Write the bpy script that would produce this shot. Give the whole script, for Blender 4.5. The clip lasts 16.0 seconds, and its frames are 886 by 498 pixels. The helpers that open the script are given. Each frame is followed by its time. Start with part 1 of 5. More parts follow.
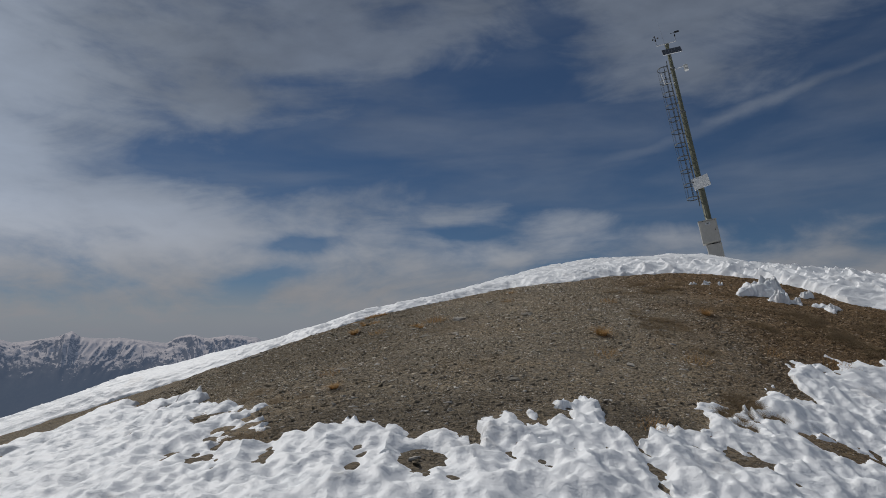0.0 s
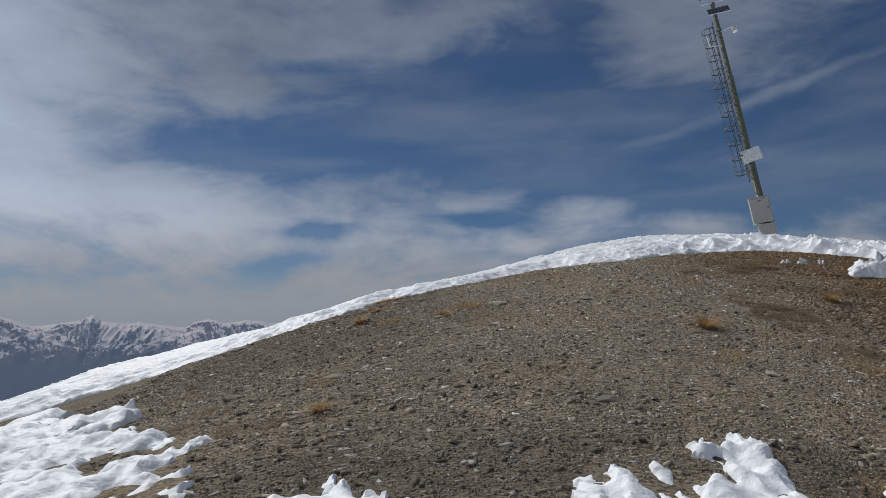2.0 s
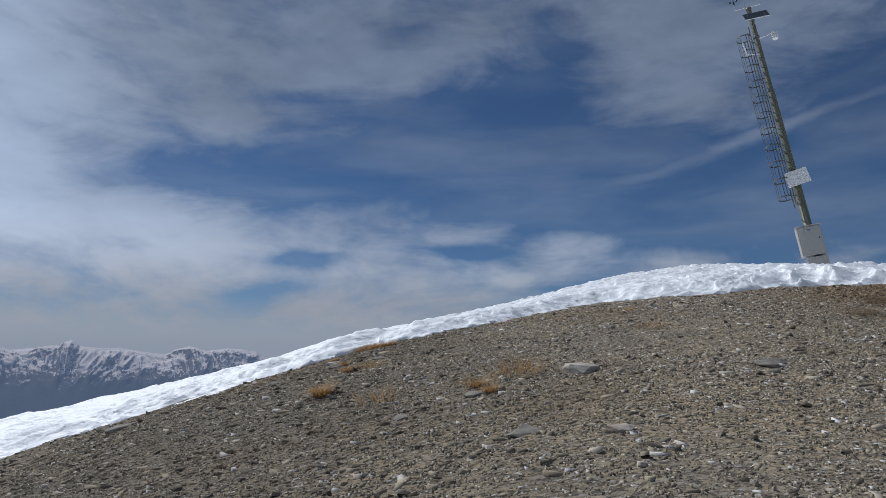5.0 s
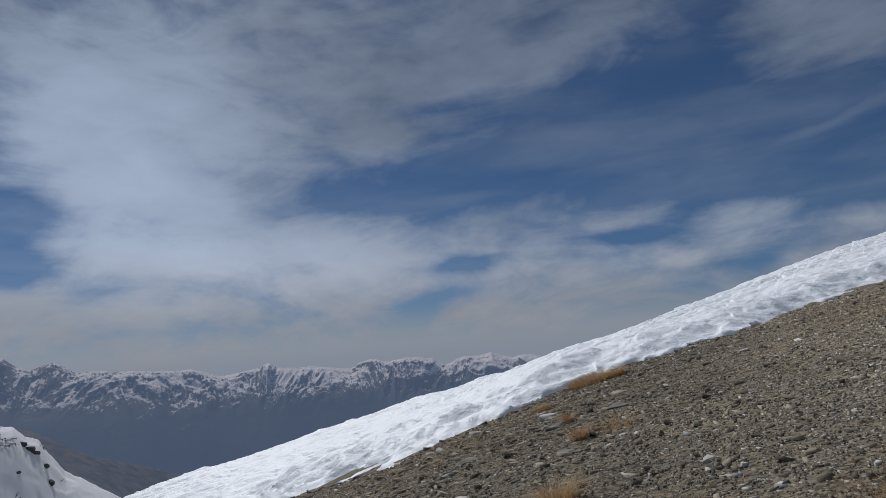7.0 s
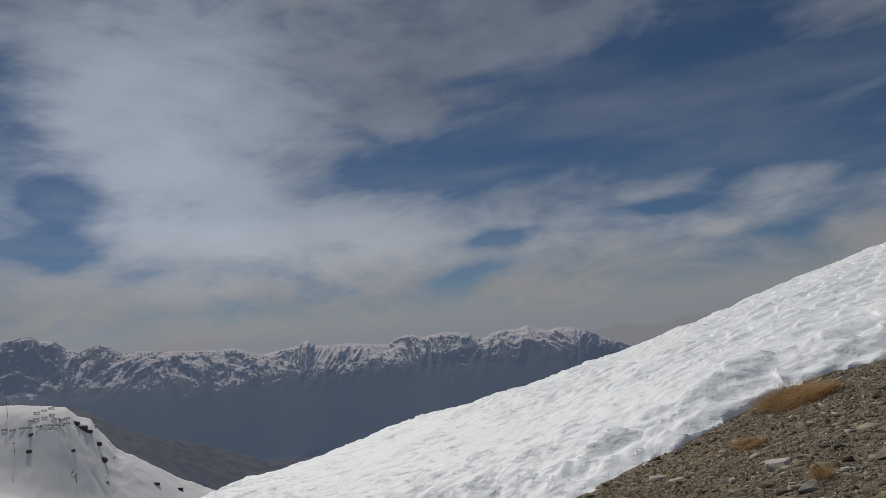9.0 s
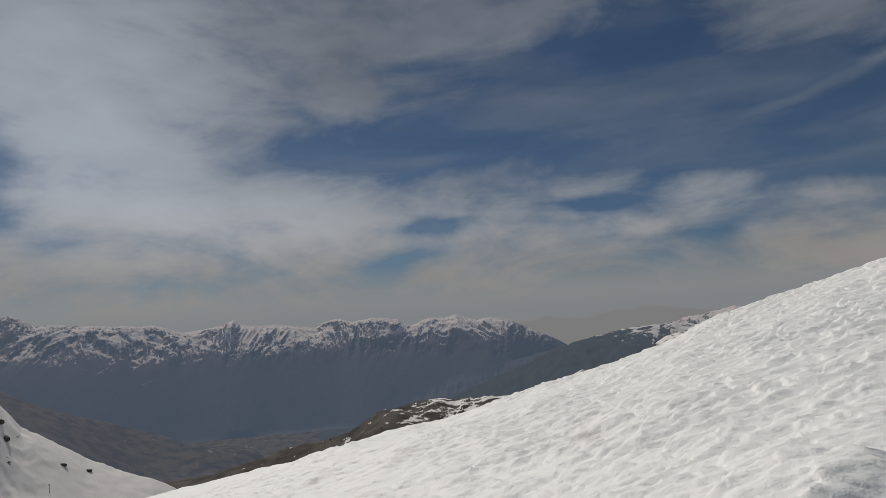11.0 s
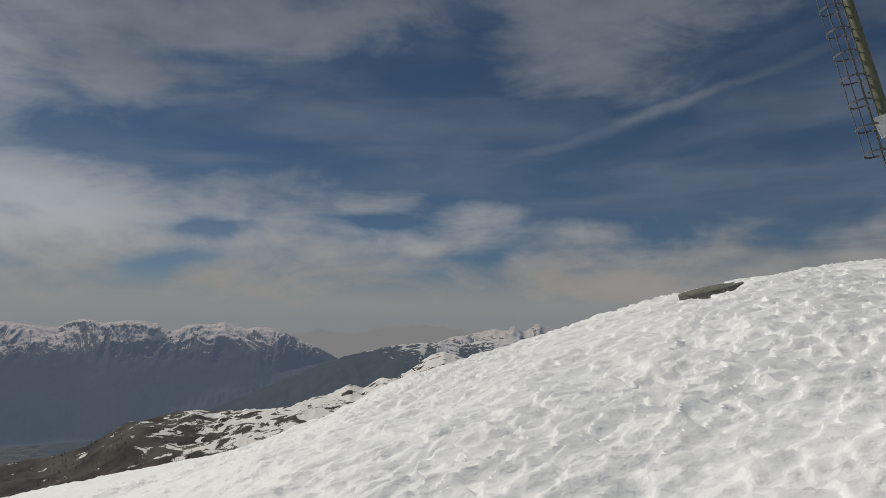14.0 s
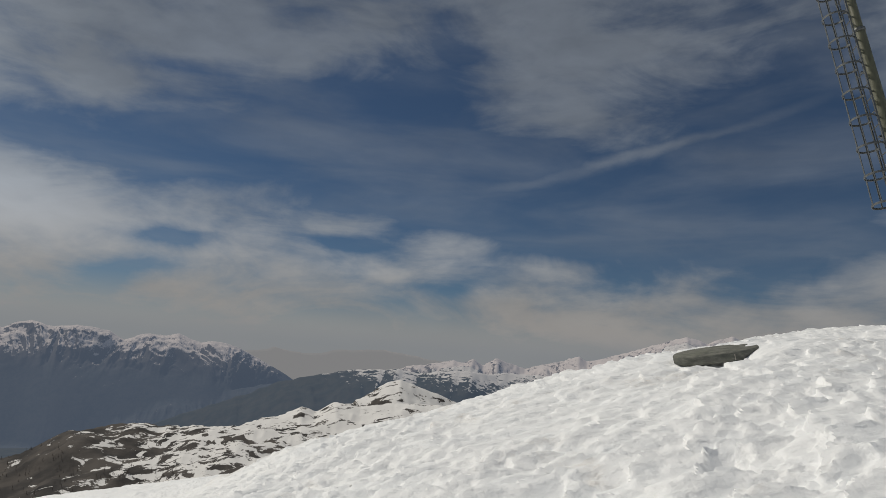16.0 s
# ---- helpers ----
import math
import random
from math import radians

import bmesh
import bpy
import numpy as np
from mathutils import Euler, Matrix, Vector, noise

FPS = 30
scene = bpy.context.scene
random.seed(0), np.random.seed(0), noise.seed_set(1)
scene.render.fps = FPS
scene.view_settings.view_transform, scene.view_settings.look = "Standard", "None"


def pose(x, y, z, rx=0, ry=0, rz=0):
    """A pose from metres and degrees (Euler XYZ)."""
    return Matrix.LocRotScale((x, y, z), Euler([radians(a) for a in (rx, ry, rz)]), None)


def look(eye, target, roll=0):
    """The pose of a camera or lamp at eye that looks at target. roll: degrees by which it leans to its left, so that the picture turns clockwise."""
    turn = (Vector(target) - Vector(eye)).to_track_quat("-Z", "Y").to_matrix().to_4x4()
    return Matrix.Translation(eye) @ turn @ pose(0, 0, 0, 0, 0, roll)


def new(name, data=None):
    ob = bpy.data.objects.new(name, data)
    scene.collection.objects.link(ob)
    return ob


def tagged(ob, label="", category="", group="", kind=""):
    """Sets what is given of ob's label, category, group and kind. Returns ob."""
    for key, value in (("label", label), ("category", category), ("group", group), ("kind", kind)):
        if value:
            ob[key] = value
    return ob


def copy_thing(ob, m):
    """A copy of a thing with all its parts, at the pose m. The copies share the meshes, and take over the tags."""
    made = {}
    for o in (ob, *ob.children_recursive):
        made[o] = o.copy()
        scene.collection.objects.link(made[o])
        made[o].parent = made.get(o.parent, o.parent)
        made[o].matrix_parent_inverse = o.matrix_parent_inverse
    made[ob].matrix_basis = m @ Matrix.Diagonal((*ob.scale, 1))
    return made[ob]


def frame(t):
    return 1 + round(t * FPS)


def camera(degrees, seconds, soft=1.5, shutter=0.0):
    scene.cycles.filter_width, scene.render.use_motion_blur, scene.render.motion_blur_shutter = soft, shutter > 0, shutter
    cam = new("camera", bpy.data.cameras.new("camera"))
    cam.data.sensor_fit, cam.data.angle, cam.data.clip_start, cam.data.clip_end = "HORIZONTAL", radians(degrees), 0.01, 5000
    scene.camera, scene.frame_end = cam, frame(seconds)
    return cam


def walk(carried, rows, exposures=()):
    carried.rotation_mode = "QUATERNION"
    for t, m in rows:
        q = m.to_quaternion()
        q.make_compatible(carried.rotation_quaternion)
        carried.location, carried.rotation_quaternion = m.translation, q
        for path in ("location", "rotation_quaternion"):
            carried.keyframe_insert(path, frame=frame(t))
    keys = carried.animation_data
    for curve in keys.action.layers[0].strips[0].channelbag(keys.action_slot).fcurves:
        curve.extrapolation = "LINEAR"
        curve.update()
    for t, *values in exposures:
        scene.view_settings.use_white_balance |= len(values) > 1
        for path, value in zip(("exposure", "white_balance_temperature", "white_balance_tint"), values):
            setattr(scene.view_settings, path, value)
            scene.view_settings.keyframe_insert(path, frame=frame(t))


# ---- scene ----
cam = camera(66.0, 16.0, soft=0.6)
PATH = [
    (0, (0.040, -0.724, 1.666), (0.048, 1.257, 1.937), -0.98),
    (0.5, (0.000, 0.000, 1.701), (-0.014, 1.983, 1.958), -0.48),
    (1, (-0.073, 0.694, 1.745), (-0.125, 2.680, 1.973), -0.36),
    (1.5, (-0.159, 1.411, 1.793), (-0.227, 3.400, 1.996), -0.41),
    (2, (-0.197, 2.204, 1.745), (-0.236, 4.190, 1.978), -0.60),
    (2.5, (-0.362, 2.908, 1.752), (-0.377, 4.888, 2.037), 0.81),
    (3, (-0.304, 3.755, 1.693), (-0.237, 5.726, 2.021), 1.59),
    (5.5, (-0.763, 7.155, 2.251), (-0.827, 9.128, 2.577), -0.23),
    (6, (-0.902, 7.709, 2.366), (-1.091, 9.672, 2.697), -1.81),
    (6.5, (-1.146, 8.289, 2.458), (-1.500, 10.228, 2.796), -3.38),
    (7, (-1.248, 8.827, 2.494), (-1.707, 10.744, 2.828), -4.52),
    (7.5, (-1.383, 9.290, 2.565), (-1.902, 11.194, 2.888), -5.10),
    (8, (-1.552, 9.614, 2.659), (-2.119, 11.508, 2.956), -5.61),
    (10.5, (-3.110, 10.659, 3.219), (-3.581, 12.588, 3.457), -4.03),
    (11, (-2.959, 11.642, 3.345), (-3.336, 13.594, 3.563), -3.32),
    (11.5, (-2.762, 12.561, 3.363), (-3.010, 14.536, 3.563), -2.07),
    (12, (-2.449, 13.493, 3.484), (-2.546, 15.480, 3.689), -2.06),
    (12.5, (-2.051, 14.325, 3.660), (-1.990, 16.311, 3.890), -2.48),
    (13, (-1.676, 15.008, 3.724), (-1.486, 16.985, 3.957), -0.57),
    (13.5, (-1.250, 15.558, 3.796), (-0.966, 17.524, 4.028), 0.23),
    (14, (-0.988, 16.240, 3.880), (-0.729, 18.209, 4.117), -0.14),
    (14.5, (-0.872, 16.836, 3.988), (-0.722, 18.813, 4.251), -0.55),
    (15, (-0.714, 17.421, 4.105), (-0.605, 19.399, 4.380), -0.81),
    (15.5, (-0.547, 18.077, 4.068), (-0.334, 20.045, 4.355), 1.31),
    (16, (-0.222, 18.768, 4.188), (0.130, 20.710, 4.511), 3.87),
]
EXPOSURES = [(0.0, -0.18, 6400, 10), (1.5, -0.08, 6300, 10), (2.5, 0.25, 6100, 10), (3.0, 0.25, 6000, 10), (5.5, 0.2, 5800, 10), (6.5, 0.05, 5900, 10), (8.0, -0.1, 6150, 10), (10.5, -0.17, 6950, 9), (14.0, -0.1, 6950, 8), (16.0, -0.08, 6950, 8)]
walk(cam, [(t, look(eye, target, roll)) for t, eye, target, roll in PATH], EXPOSURES)

# ---- sky, clouds and sun ----
SUN_AZ, SUN_EL = -48.0, 48.0          # degrees; azimuth from +y towards +x
sun_way = Vector((math.sin(radians(SUN_AZ)) * math.cos(radians(SUN_EL)), math.cos(radians(SUN_AZ)) * math.cos(radians(SUN_EL)), math.sin(radians(SUN_EL))))
sun = new("sun", bpy.data.lights.new("sun", "SUN"))
sun.data.energy, sun.data.angle, sun.data.color = 2.7, radians(1.5), (1.0, 0.96, 0.9)
sun.matrix_world = look(sun_way * 100, (0, 0, 0))


class Nodes:
    """Short hands for wiring a node tree."""

    def __init__(self, tree):
        self.tree = tree
        tree.nodes.clear()

    def add(self, kind, **values):
        node = self.tree.nodes.new(kind)
        for key, value in values.items():
            setattr(node, key, value)
        return node

    def put(self, socket, value):
        if isinstance(value, bpy.types.NodeSocket):
            self.tree.links.new(value, socket)
        else:
            socket.default_value = value

    def math(self, op, a, b=0.0, c=0.0, clamp=False):
        node = self.add("ShaderNodeMath", operation=op, use_clamp=clamp)
        for socket, value in zip(node.inputs, (a, b, c)):
            self.put(socket, value)
        return node.outputs[0]

    def noise(self, vector, scale, detail=4.0, rough=0.55, lacunarity=2.0, distortion=0.0):
        node = self.add("ShaderNodeTexNoise")
        self.put(node.inputs["Vector"], vector)
        for key, value in (("Scale", scale), ("Detail", detail), ("Roughness", rough), ("Lacunarity", lacunarity), ("Distortion", distortion)):
            node.inputs[key].default_value = value
        return node

    def span(self, value, a, b, to_a=0.0, to_b=1.0, smooth=True):
        node = self.add("ShaderNodeMapRange", interpolation_type="SMOOTHSTEP" if smooth else "LINEAR")
        for socket, v in zip(node.inputs, (value, a, b, to_a, to_b)):
            self.put(socket, v)
        return node.outputs[0]

    def mix(self, factor, a, b, blend="MIX"):
        node = self.add("ShaderNodeMix", data_type="RGBA", blend_type=blend)
        self.put(node.inputs[0], factor)
        self.put(node.inputs[6], a)
        self.put(node.inputs[7], b)
        return node.outputs[2]

    def place(self, vector, location=(0, 0, 0), turn=0.0, scale=(1, 1, 1), kind="POINT"):
        node = self.add("ShaderNodeMapping", vector_type=kind)
        self.put(node.inputs["Vector"], vector)
        node.inputs["Location"].default_value = location
        node.inputs["Rotation"].default_value = (0, 0, radians(turn))
        node.inputs["Scale"].default_value = scale
        return node.outputs[0]

    def blob(self, vector, az, el, half_az, half_el, turn=0.0):
        """A soft patch of the sky, 1 in its middle."""
        v = self.place(vector, (az, el, 0), turn, (half_az, half_el, 1), "TEXTURE")
        dot = self.add("ShaderNodeVectorMath", operation="DOT_PRODUCT")
        self.put(dot.inputs[0], v)
        self.put(dot.inputs[1], v)
        return self.math("EXPONENT", self.math("MULTIPLY", dot.outputs["Value"], -1.0))


def build_sky():
    world = bpy.data.worlds.new("sky")
    scene.world = world
    world.use_nodes = True
    n = Nodes(world.node_tree)
    way = n.add("ShaderNodeTexCoord").outputs["Generated"]
    split = n.add("ShaderNodeSeparateXYZ")
    n.put(split.inputs[0], way)
    x, y, z = split.outputs
    az = n.math("MULTIPLY", n.math("ARCTAN2", x, y), 57.2958)
    el = n.math("MULTIPLY", n.math("ARCSINE", z), 57.2958)
    joined = n.add("ShaderNodeCombineXYZ")
    n.put(joined.inputs[0], az)
    n.put(joined.inputs[1], el)
    flat = joined.outputs[0]
    # the cloud outlines are ragged: bend the sky's grid by noise at two scales
    bend = n.noise(n.place(flat, scale=(0.08, 0.16, 1)), 1.0, 6.0, 0.6)
    shift = n.add("ShaderNodeVectorMath", operation="MULTIPLY_ADD")
    n.put(shift.inputs[0], bend.outputs["Color"])
    shift.inputs[1].default_value = (4.4, 2.4, 0)
    base = n.add("ShaderNodeVectorMath", operation="ADD")
    n.put(base.inputs[0], flat)
    base.inputs[1].default_value = (-2.2, -1.2, 0)
    n.put(shift.inputs[2], base.outputs[0])
    warped = shift.outputs[0]
    wisp = n.noise(n.place(flat, turn=-30, scale=(0.06, 0.15, 1)), 1.0, 6.0, 0.52, distortion=0.9).outputs["Fac"]
    puff = n.noise(n.place(flat, scale=(0.16, 0.3, 1)), 1.0, 6.0, 0.55, distortion=0.4).outputs["Fac"]
    cover = n.math("ADD", 0.84, n.math("MULTIPLY_ADD", n.math("SUBTRACT", wisp, 0.5), 0.8, n.math("MULTIPLY", n.math("SUBTRACT", puff, 0.5), 0.7)))

    fibre = n.noise(n.place(flat, turn=-40, scale=(0.07, 0.2, 1)), 1.0, 8.0, 0.62, distortion=0.9).outputs["Fac"]
    cover = n.math("MULTIPLY_ADD", n.math("SUBTRACT", fibre, 0.5), 1.5, cover)

    def patch(strength, *where):
        nonlocal cover
        cover = n.math("MULTIPLY_ADD", n.blob(warped, *where), strength, cover)

    # blue openings
    patch(-0.5, -20, 15.5, 6, 2.2, 10)
    patch(-0.85, -10, 15.6, 9, 3.2, 6)
    patch(-0.9, 3, 16.2, 10, 4.6)
    patch(-1.0, 15, 15.0, 9, 4.6, -4)
    patch(-1.0, 27, 13.2, 10, 4.2)
    patch(-0.95, 39, 14.5, 9, 6.5)
    patch(-0.7, 4, 21.5, 8, 2.8, 20)
    patch(-0.2, 10, 26, 4, 3)
    patch(-0.5, 35, 21, 6, 2.6, 8)
    patch(-0.45, -12, 21.6, 4.5, 0.9, 8)
    patch(-0.8, -12.2, 8.0, 3.2, 0.75, 4)
    patch(-0.75, -14.3, 5.4, 4.2, 0.9, 8)
    patch(-0.7, 2.0, 9.2, 3.4, 0.65, -3)
    patch(-0.6, 12, 6.2, 4.0, 1.0, 8)
    patch(-0.5, 7.5, 11.4, 3.0, 0.9, 20)
    patch(-0.5, 23, 6.6, 5, 1.3, 8)
    patch(-0.5, 36, 7.5, 7, 2.0)
    patch(-1.0, -46.2, 12.8, 2.8, 2.6)
    patch(-0.8, -47, 9.0, 3.4, 1.2)
    patch(-0.5, -53, 20, 5, 8)
    # heavier banks and the old vapour trail
    patch(0.35, -26, 9.6, 11, 2.2, -4)
    patch(0.3, 3.0, 10.6, 4.5, 0.8, 6)
    patch(0.3, 10.5, 9.7, 4.0, 1.2, 10)
    patch(0.22, 20.3, 7.9, 2.2, 1.0)
    patch(0.2, 31.5, 7.8, 4, 0.9, 8)
    patch(0.3, 18, 26.0, 9, 4.2, 4)
    patch(0.25, 21.5, 21.0, 3.0, 2.2, -30)
    patch(-0.25, 33, 24, 8, 4)
    patch(0.4, -17, 19.4, 5, 1.3, 8)
    patch(0.4, -10, 24, 10, 2.0, 6)
    patch(0.4, -37, 19, 9, 7)
    trail = n.blob(warped, 25.5, 17.4, 12, 0.5, 14)
    ragged = n.noise(n.place(warped, turn=-14, scale=(0.2, 0.5, 1)), 1.0, 6.0, 0.55, distortion=0.3).outputs["Fac"]
    cover = n.math("MULTIPLY_ADD", n.math("SUBTRACT", ragged, 0.5), 0.5, cover)
    density = n.span(cover, 0.1, 1.1)
    # thin veils drawn out across the blue
    veil = n.noise(n.place(flat, turn=-24, scale=(0.045, 0.2, 1)), 1.0, 5.0, 0.5, distortion=0.6).outputs["Fac"]
    veil = n.math("MULTIPLY_ADD", n.math("SUBTRACT", n.noise(n.place(flat, turn=-40, scale=(0.12, 0.5, 1)), 1.0, 6.0, 0.55, distortion=0.3).outputs["Fac"], 0.5), 0.35, veil)
    density = n.math("MULTIPLY", density, n.math("SUBTRACT", 1.0, n.math("MULTIPLY", n.span(el, 9, 20, 0.0, 0.24), n.span(az, -30, -8))))
    density = n.math("MAXIMUM", density, n.span(veil, 0.34, 0.8, 0.02, 0.4))
    streaks = n.math("MAXIMUM", n.math("MULTIPLY", trail, 0.6), n.math("MULTIPLY", n.blob(warped, 29, 13.6, 8, 0.6, 22), 0.12))
    streaks = n.math("MAXIMUM", streaks, n.math("MULTIPLY", n.blob(warped, 6, 16.5, 9, 0.9, 32), 0.12))
    density = n.math("MAXIMUM", density, n.math("MULTIPLY", streaks, n.span(fibre, 0.3, 0.6, 0.5, 1.0)))
    # cloud tone: greyer overhead, whiter in the low bank, warm and dim by the horizon
    tone = n.math("MULTIPLY_ADD", n.math("SUBTRACT", ragged, 0.5), 0.1, n.math("MULTIPLY_ADD", n.math("SUBTRACT", wisp, 0.5), 0.12, 0.245))
    tone = n.math("MULTIPLY_ADD", n.blob(warped, -27, 8.6, 17, 3.6, -2), 0.15, tone)
    tone = n.math("MULTIPLY_ADD", n.blob(warped, 6, 8.0, 13, 3.0), 0.09, tone)
    tone = n.math("MULTIPLY_ADD", n.blob(warped, -42, 19, 12, 11), 0.15, tone)
    tone = n.math("MULTIPLY_ADD", n.span(el, 12, 22), -0.05, tone)
    tone = n.math("MULTIPLY_ADD", n.blob(warped, -34, 19, 10, 9), 0.06, tone)
    tone = n.math("MULTIPLY_ADD", n.span(el, 30, 65), 0.02, tone)
    tint = n.mix(n.span(el, 2, 14), (0.99, 1.0, 1.04, 1), (0.86, 0.99, 1.21, 1))
    cloud = n.add("ShaderNodeVectorMath", operation="SCALE")
    n.put(cloud.inputs[0], tint)
    n.put(cloud.inputs["Scale"], tone)
    haze = n.span(el, 1.0, 6.5, 0.9, 0.0)
    cloud_colour = n.mix(haze, cloud.outputs[0], n.mix(n.span(el, 0.5, 3.6), (0.235, 0.25, 0.285, 1), (0.312, 0.304, 0.312, 1)))
    density = n.math("MAXIMUM", density, haze)
    sky = n.add("ShaderNodeTexSky", sky_type="NISHITA", sun_disc=False, sun_elevation=radians(SUN_EL), sun_rotation=radians(SUN_AZ), altitude=2500.0, air_density=1.0, dust_density=0.6, ozone_density=3.0)
    blue = n.add("ShaderNodeBackground")
    n.put(blue.inputs[0], n.mix(1.0, sky.outputs[0], (0.78, 0.95, 1.08, 1), "MULTIPLY"))
    blue.inputs[1].default_value = 0.031
    grey = n.add("ShaderNodeBackground")
    n.put(grey.inputs[0], cloud_colour)
    grey.inputs[1].default_value = 1.0
    both = n.add("ShaderNodeMixShader")
    n.put(both.inputs[0], density)
    n.put(both.inputs[1], blue.outputs[0])
    n.put(both.inputs[2], grey.outputs[0])
    out = n.add("ShaderNodeOutputWorld")
    n.put(out.inputs[0], both.outputs[0])


build_sky()

# ---- materials ----


def material(name):
    mat = bpy.data.materials.new(name)
    mat.use_nodes = True
    n = Nodes(mat.node_tree)
    shader = n.add("ShaderNodeBsdfPrincipled")
    out = n.add("ShaderNodeOutputMaterial")
    n.put(out.inputs[0], shader.outputs[0])
    return mat, n, shader, out


def bump(n, shader, height, strength, distance):
    node = n.add("ShaderNodeBump")
    n.put(node.inputs["Height"], height)
    node.inputs["Strength"].default_value, node.inputs["Distance"].default_value = strength, distance
    n.put(shader.inputs["Normal"], node.outputs[0])


def place_of(n):
    return n.add("ShaderNodeNewGeometry").outputs["Position"]


def snow_material():
    mat, n, s, _ = material("old_snow")
    p = place_of(n)
    grime = n.noise(p, 0.9, 6.0, 0.7).outputs["Fac"]
    dust = n.span(grime, 0.57, 0.7, 0.0, 0.6)
    speck = n.span(n.noise(p, 14.0, 5.0, 0.7).outputs["Fac"], 0.45, 0.75, 0.35, 1.0)
    dust = n.math("MULTIPLY", dust, speck)
    colour = n.mix(dust, (0.9, 0.91, 0.92, 1), (0.42, 0.35, 0.28, 1))
    wet = n.noise(p, 3.0, 4.0).outputs["Fac"]
    colour = n.mix(n.span(wet, 0.4, 0.7, 0.0, 0.15), colour, (0.76, 0.82, 0.88, 1))
    n.put(s.inputs["Base Color"], colour)
    s.inputs["Roughness"].default_value = 0.55
    s.inputs["Specular IOR Level"].default_value = 0.3
    h = n.math("MULTIPLY", n.noise(p, 16.0, 4.0, 0.6).outputs["Fac"], 0.5)
    # fine leaves: each cell rises towards its sunny end and breaks off
    bent = n.add("ShaderNodeVectorMath", operation="MULTIPLY_ADD")
    n.put(bent.inputs[0], n.noise(p, 6.0, 3.0, 0.65).outputs["Color"])
    bent.inputs[1].default_value = (0.12, 0.12, 0.0)
    n.put(bent.inputs[2], p)
    for across, along, tall in ((0.24, 0.15, 1.0), (0.11, 0.075, 0.3)):
        v = n.place(bent.outputs[0], turn=17, scale=(1 / across, 1 / along, 0.0))
        cell = n.add("ShaderNodeTexVoronoi", feature="F1")
        n.put(cell.inputs["Vector"], v)
        cell.inputs["Scale"].default_value = 1.0
        off = n.add("ShaderNodeVectorMath", operation="SUBTRACT")
        n.put(off.inputs[0], v)
        n.put(off.inputs[1], cell.outputs["Position"])
        axes = n.add("ShaderNodeSeparateXYZ")
        n.put(axes.inputs[0], off.outputs[0])
        h = n.math("MULTIPLY_ADD", n.math("MAXIMUM", axes.outputs[1], 0.0), tall, h)
    bump(n, s, h, 0.6, 0.034)
    return mat


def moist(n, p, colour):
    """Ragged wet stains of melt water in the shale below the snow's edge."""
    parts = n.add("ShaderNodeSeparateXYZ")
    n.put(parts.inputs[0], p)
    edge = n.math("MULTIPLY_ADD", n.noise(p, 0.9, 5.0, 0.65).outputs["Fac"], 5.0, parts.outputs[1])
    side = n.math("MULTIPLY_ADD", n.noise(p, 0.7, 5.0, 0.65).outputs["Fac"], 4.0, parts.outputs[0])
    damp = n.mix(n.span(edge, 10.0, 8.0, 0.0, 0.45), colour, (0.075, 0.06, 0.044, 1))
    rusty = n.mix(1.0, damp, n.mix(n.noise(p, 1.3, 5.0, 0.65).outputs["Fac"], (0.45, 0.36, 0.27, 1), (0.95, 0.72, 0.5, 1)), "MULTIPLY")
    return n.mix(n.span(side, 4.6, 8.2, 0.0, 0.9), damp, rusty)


def slaty(n, p, colour):
    """Where the bedrock is slate the ground turns a darker, cooler grey."""
    parts = n.add("ShaderNodeSeparateXYZ")
    n.put(parts.inputs[0], p)
    side = n.math("MULTIPLY_ADD", n.math("SUBTRACT", n.noise(p, 0.5, 5.0, 0.6).outputs["Fac"], 0.5), 5.0, parts.outputs[0])
    amount = n.math("MULTIPLY", n.span(side, 0.8, -1.6, 0.0, 0.75), n.span(parts.outputs[1], 7.0, 11.0, 0.35, 1.0))
    return n.mix(amount, colour, n.mix(1.0, colour, (0.62, 0.62, 0.61, 1), "MULTIPLY"))


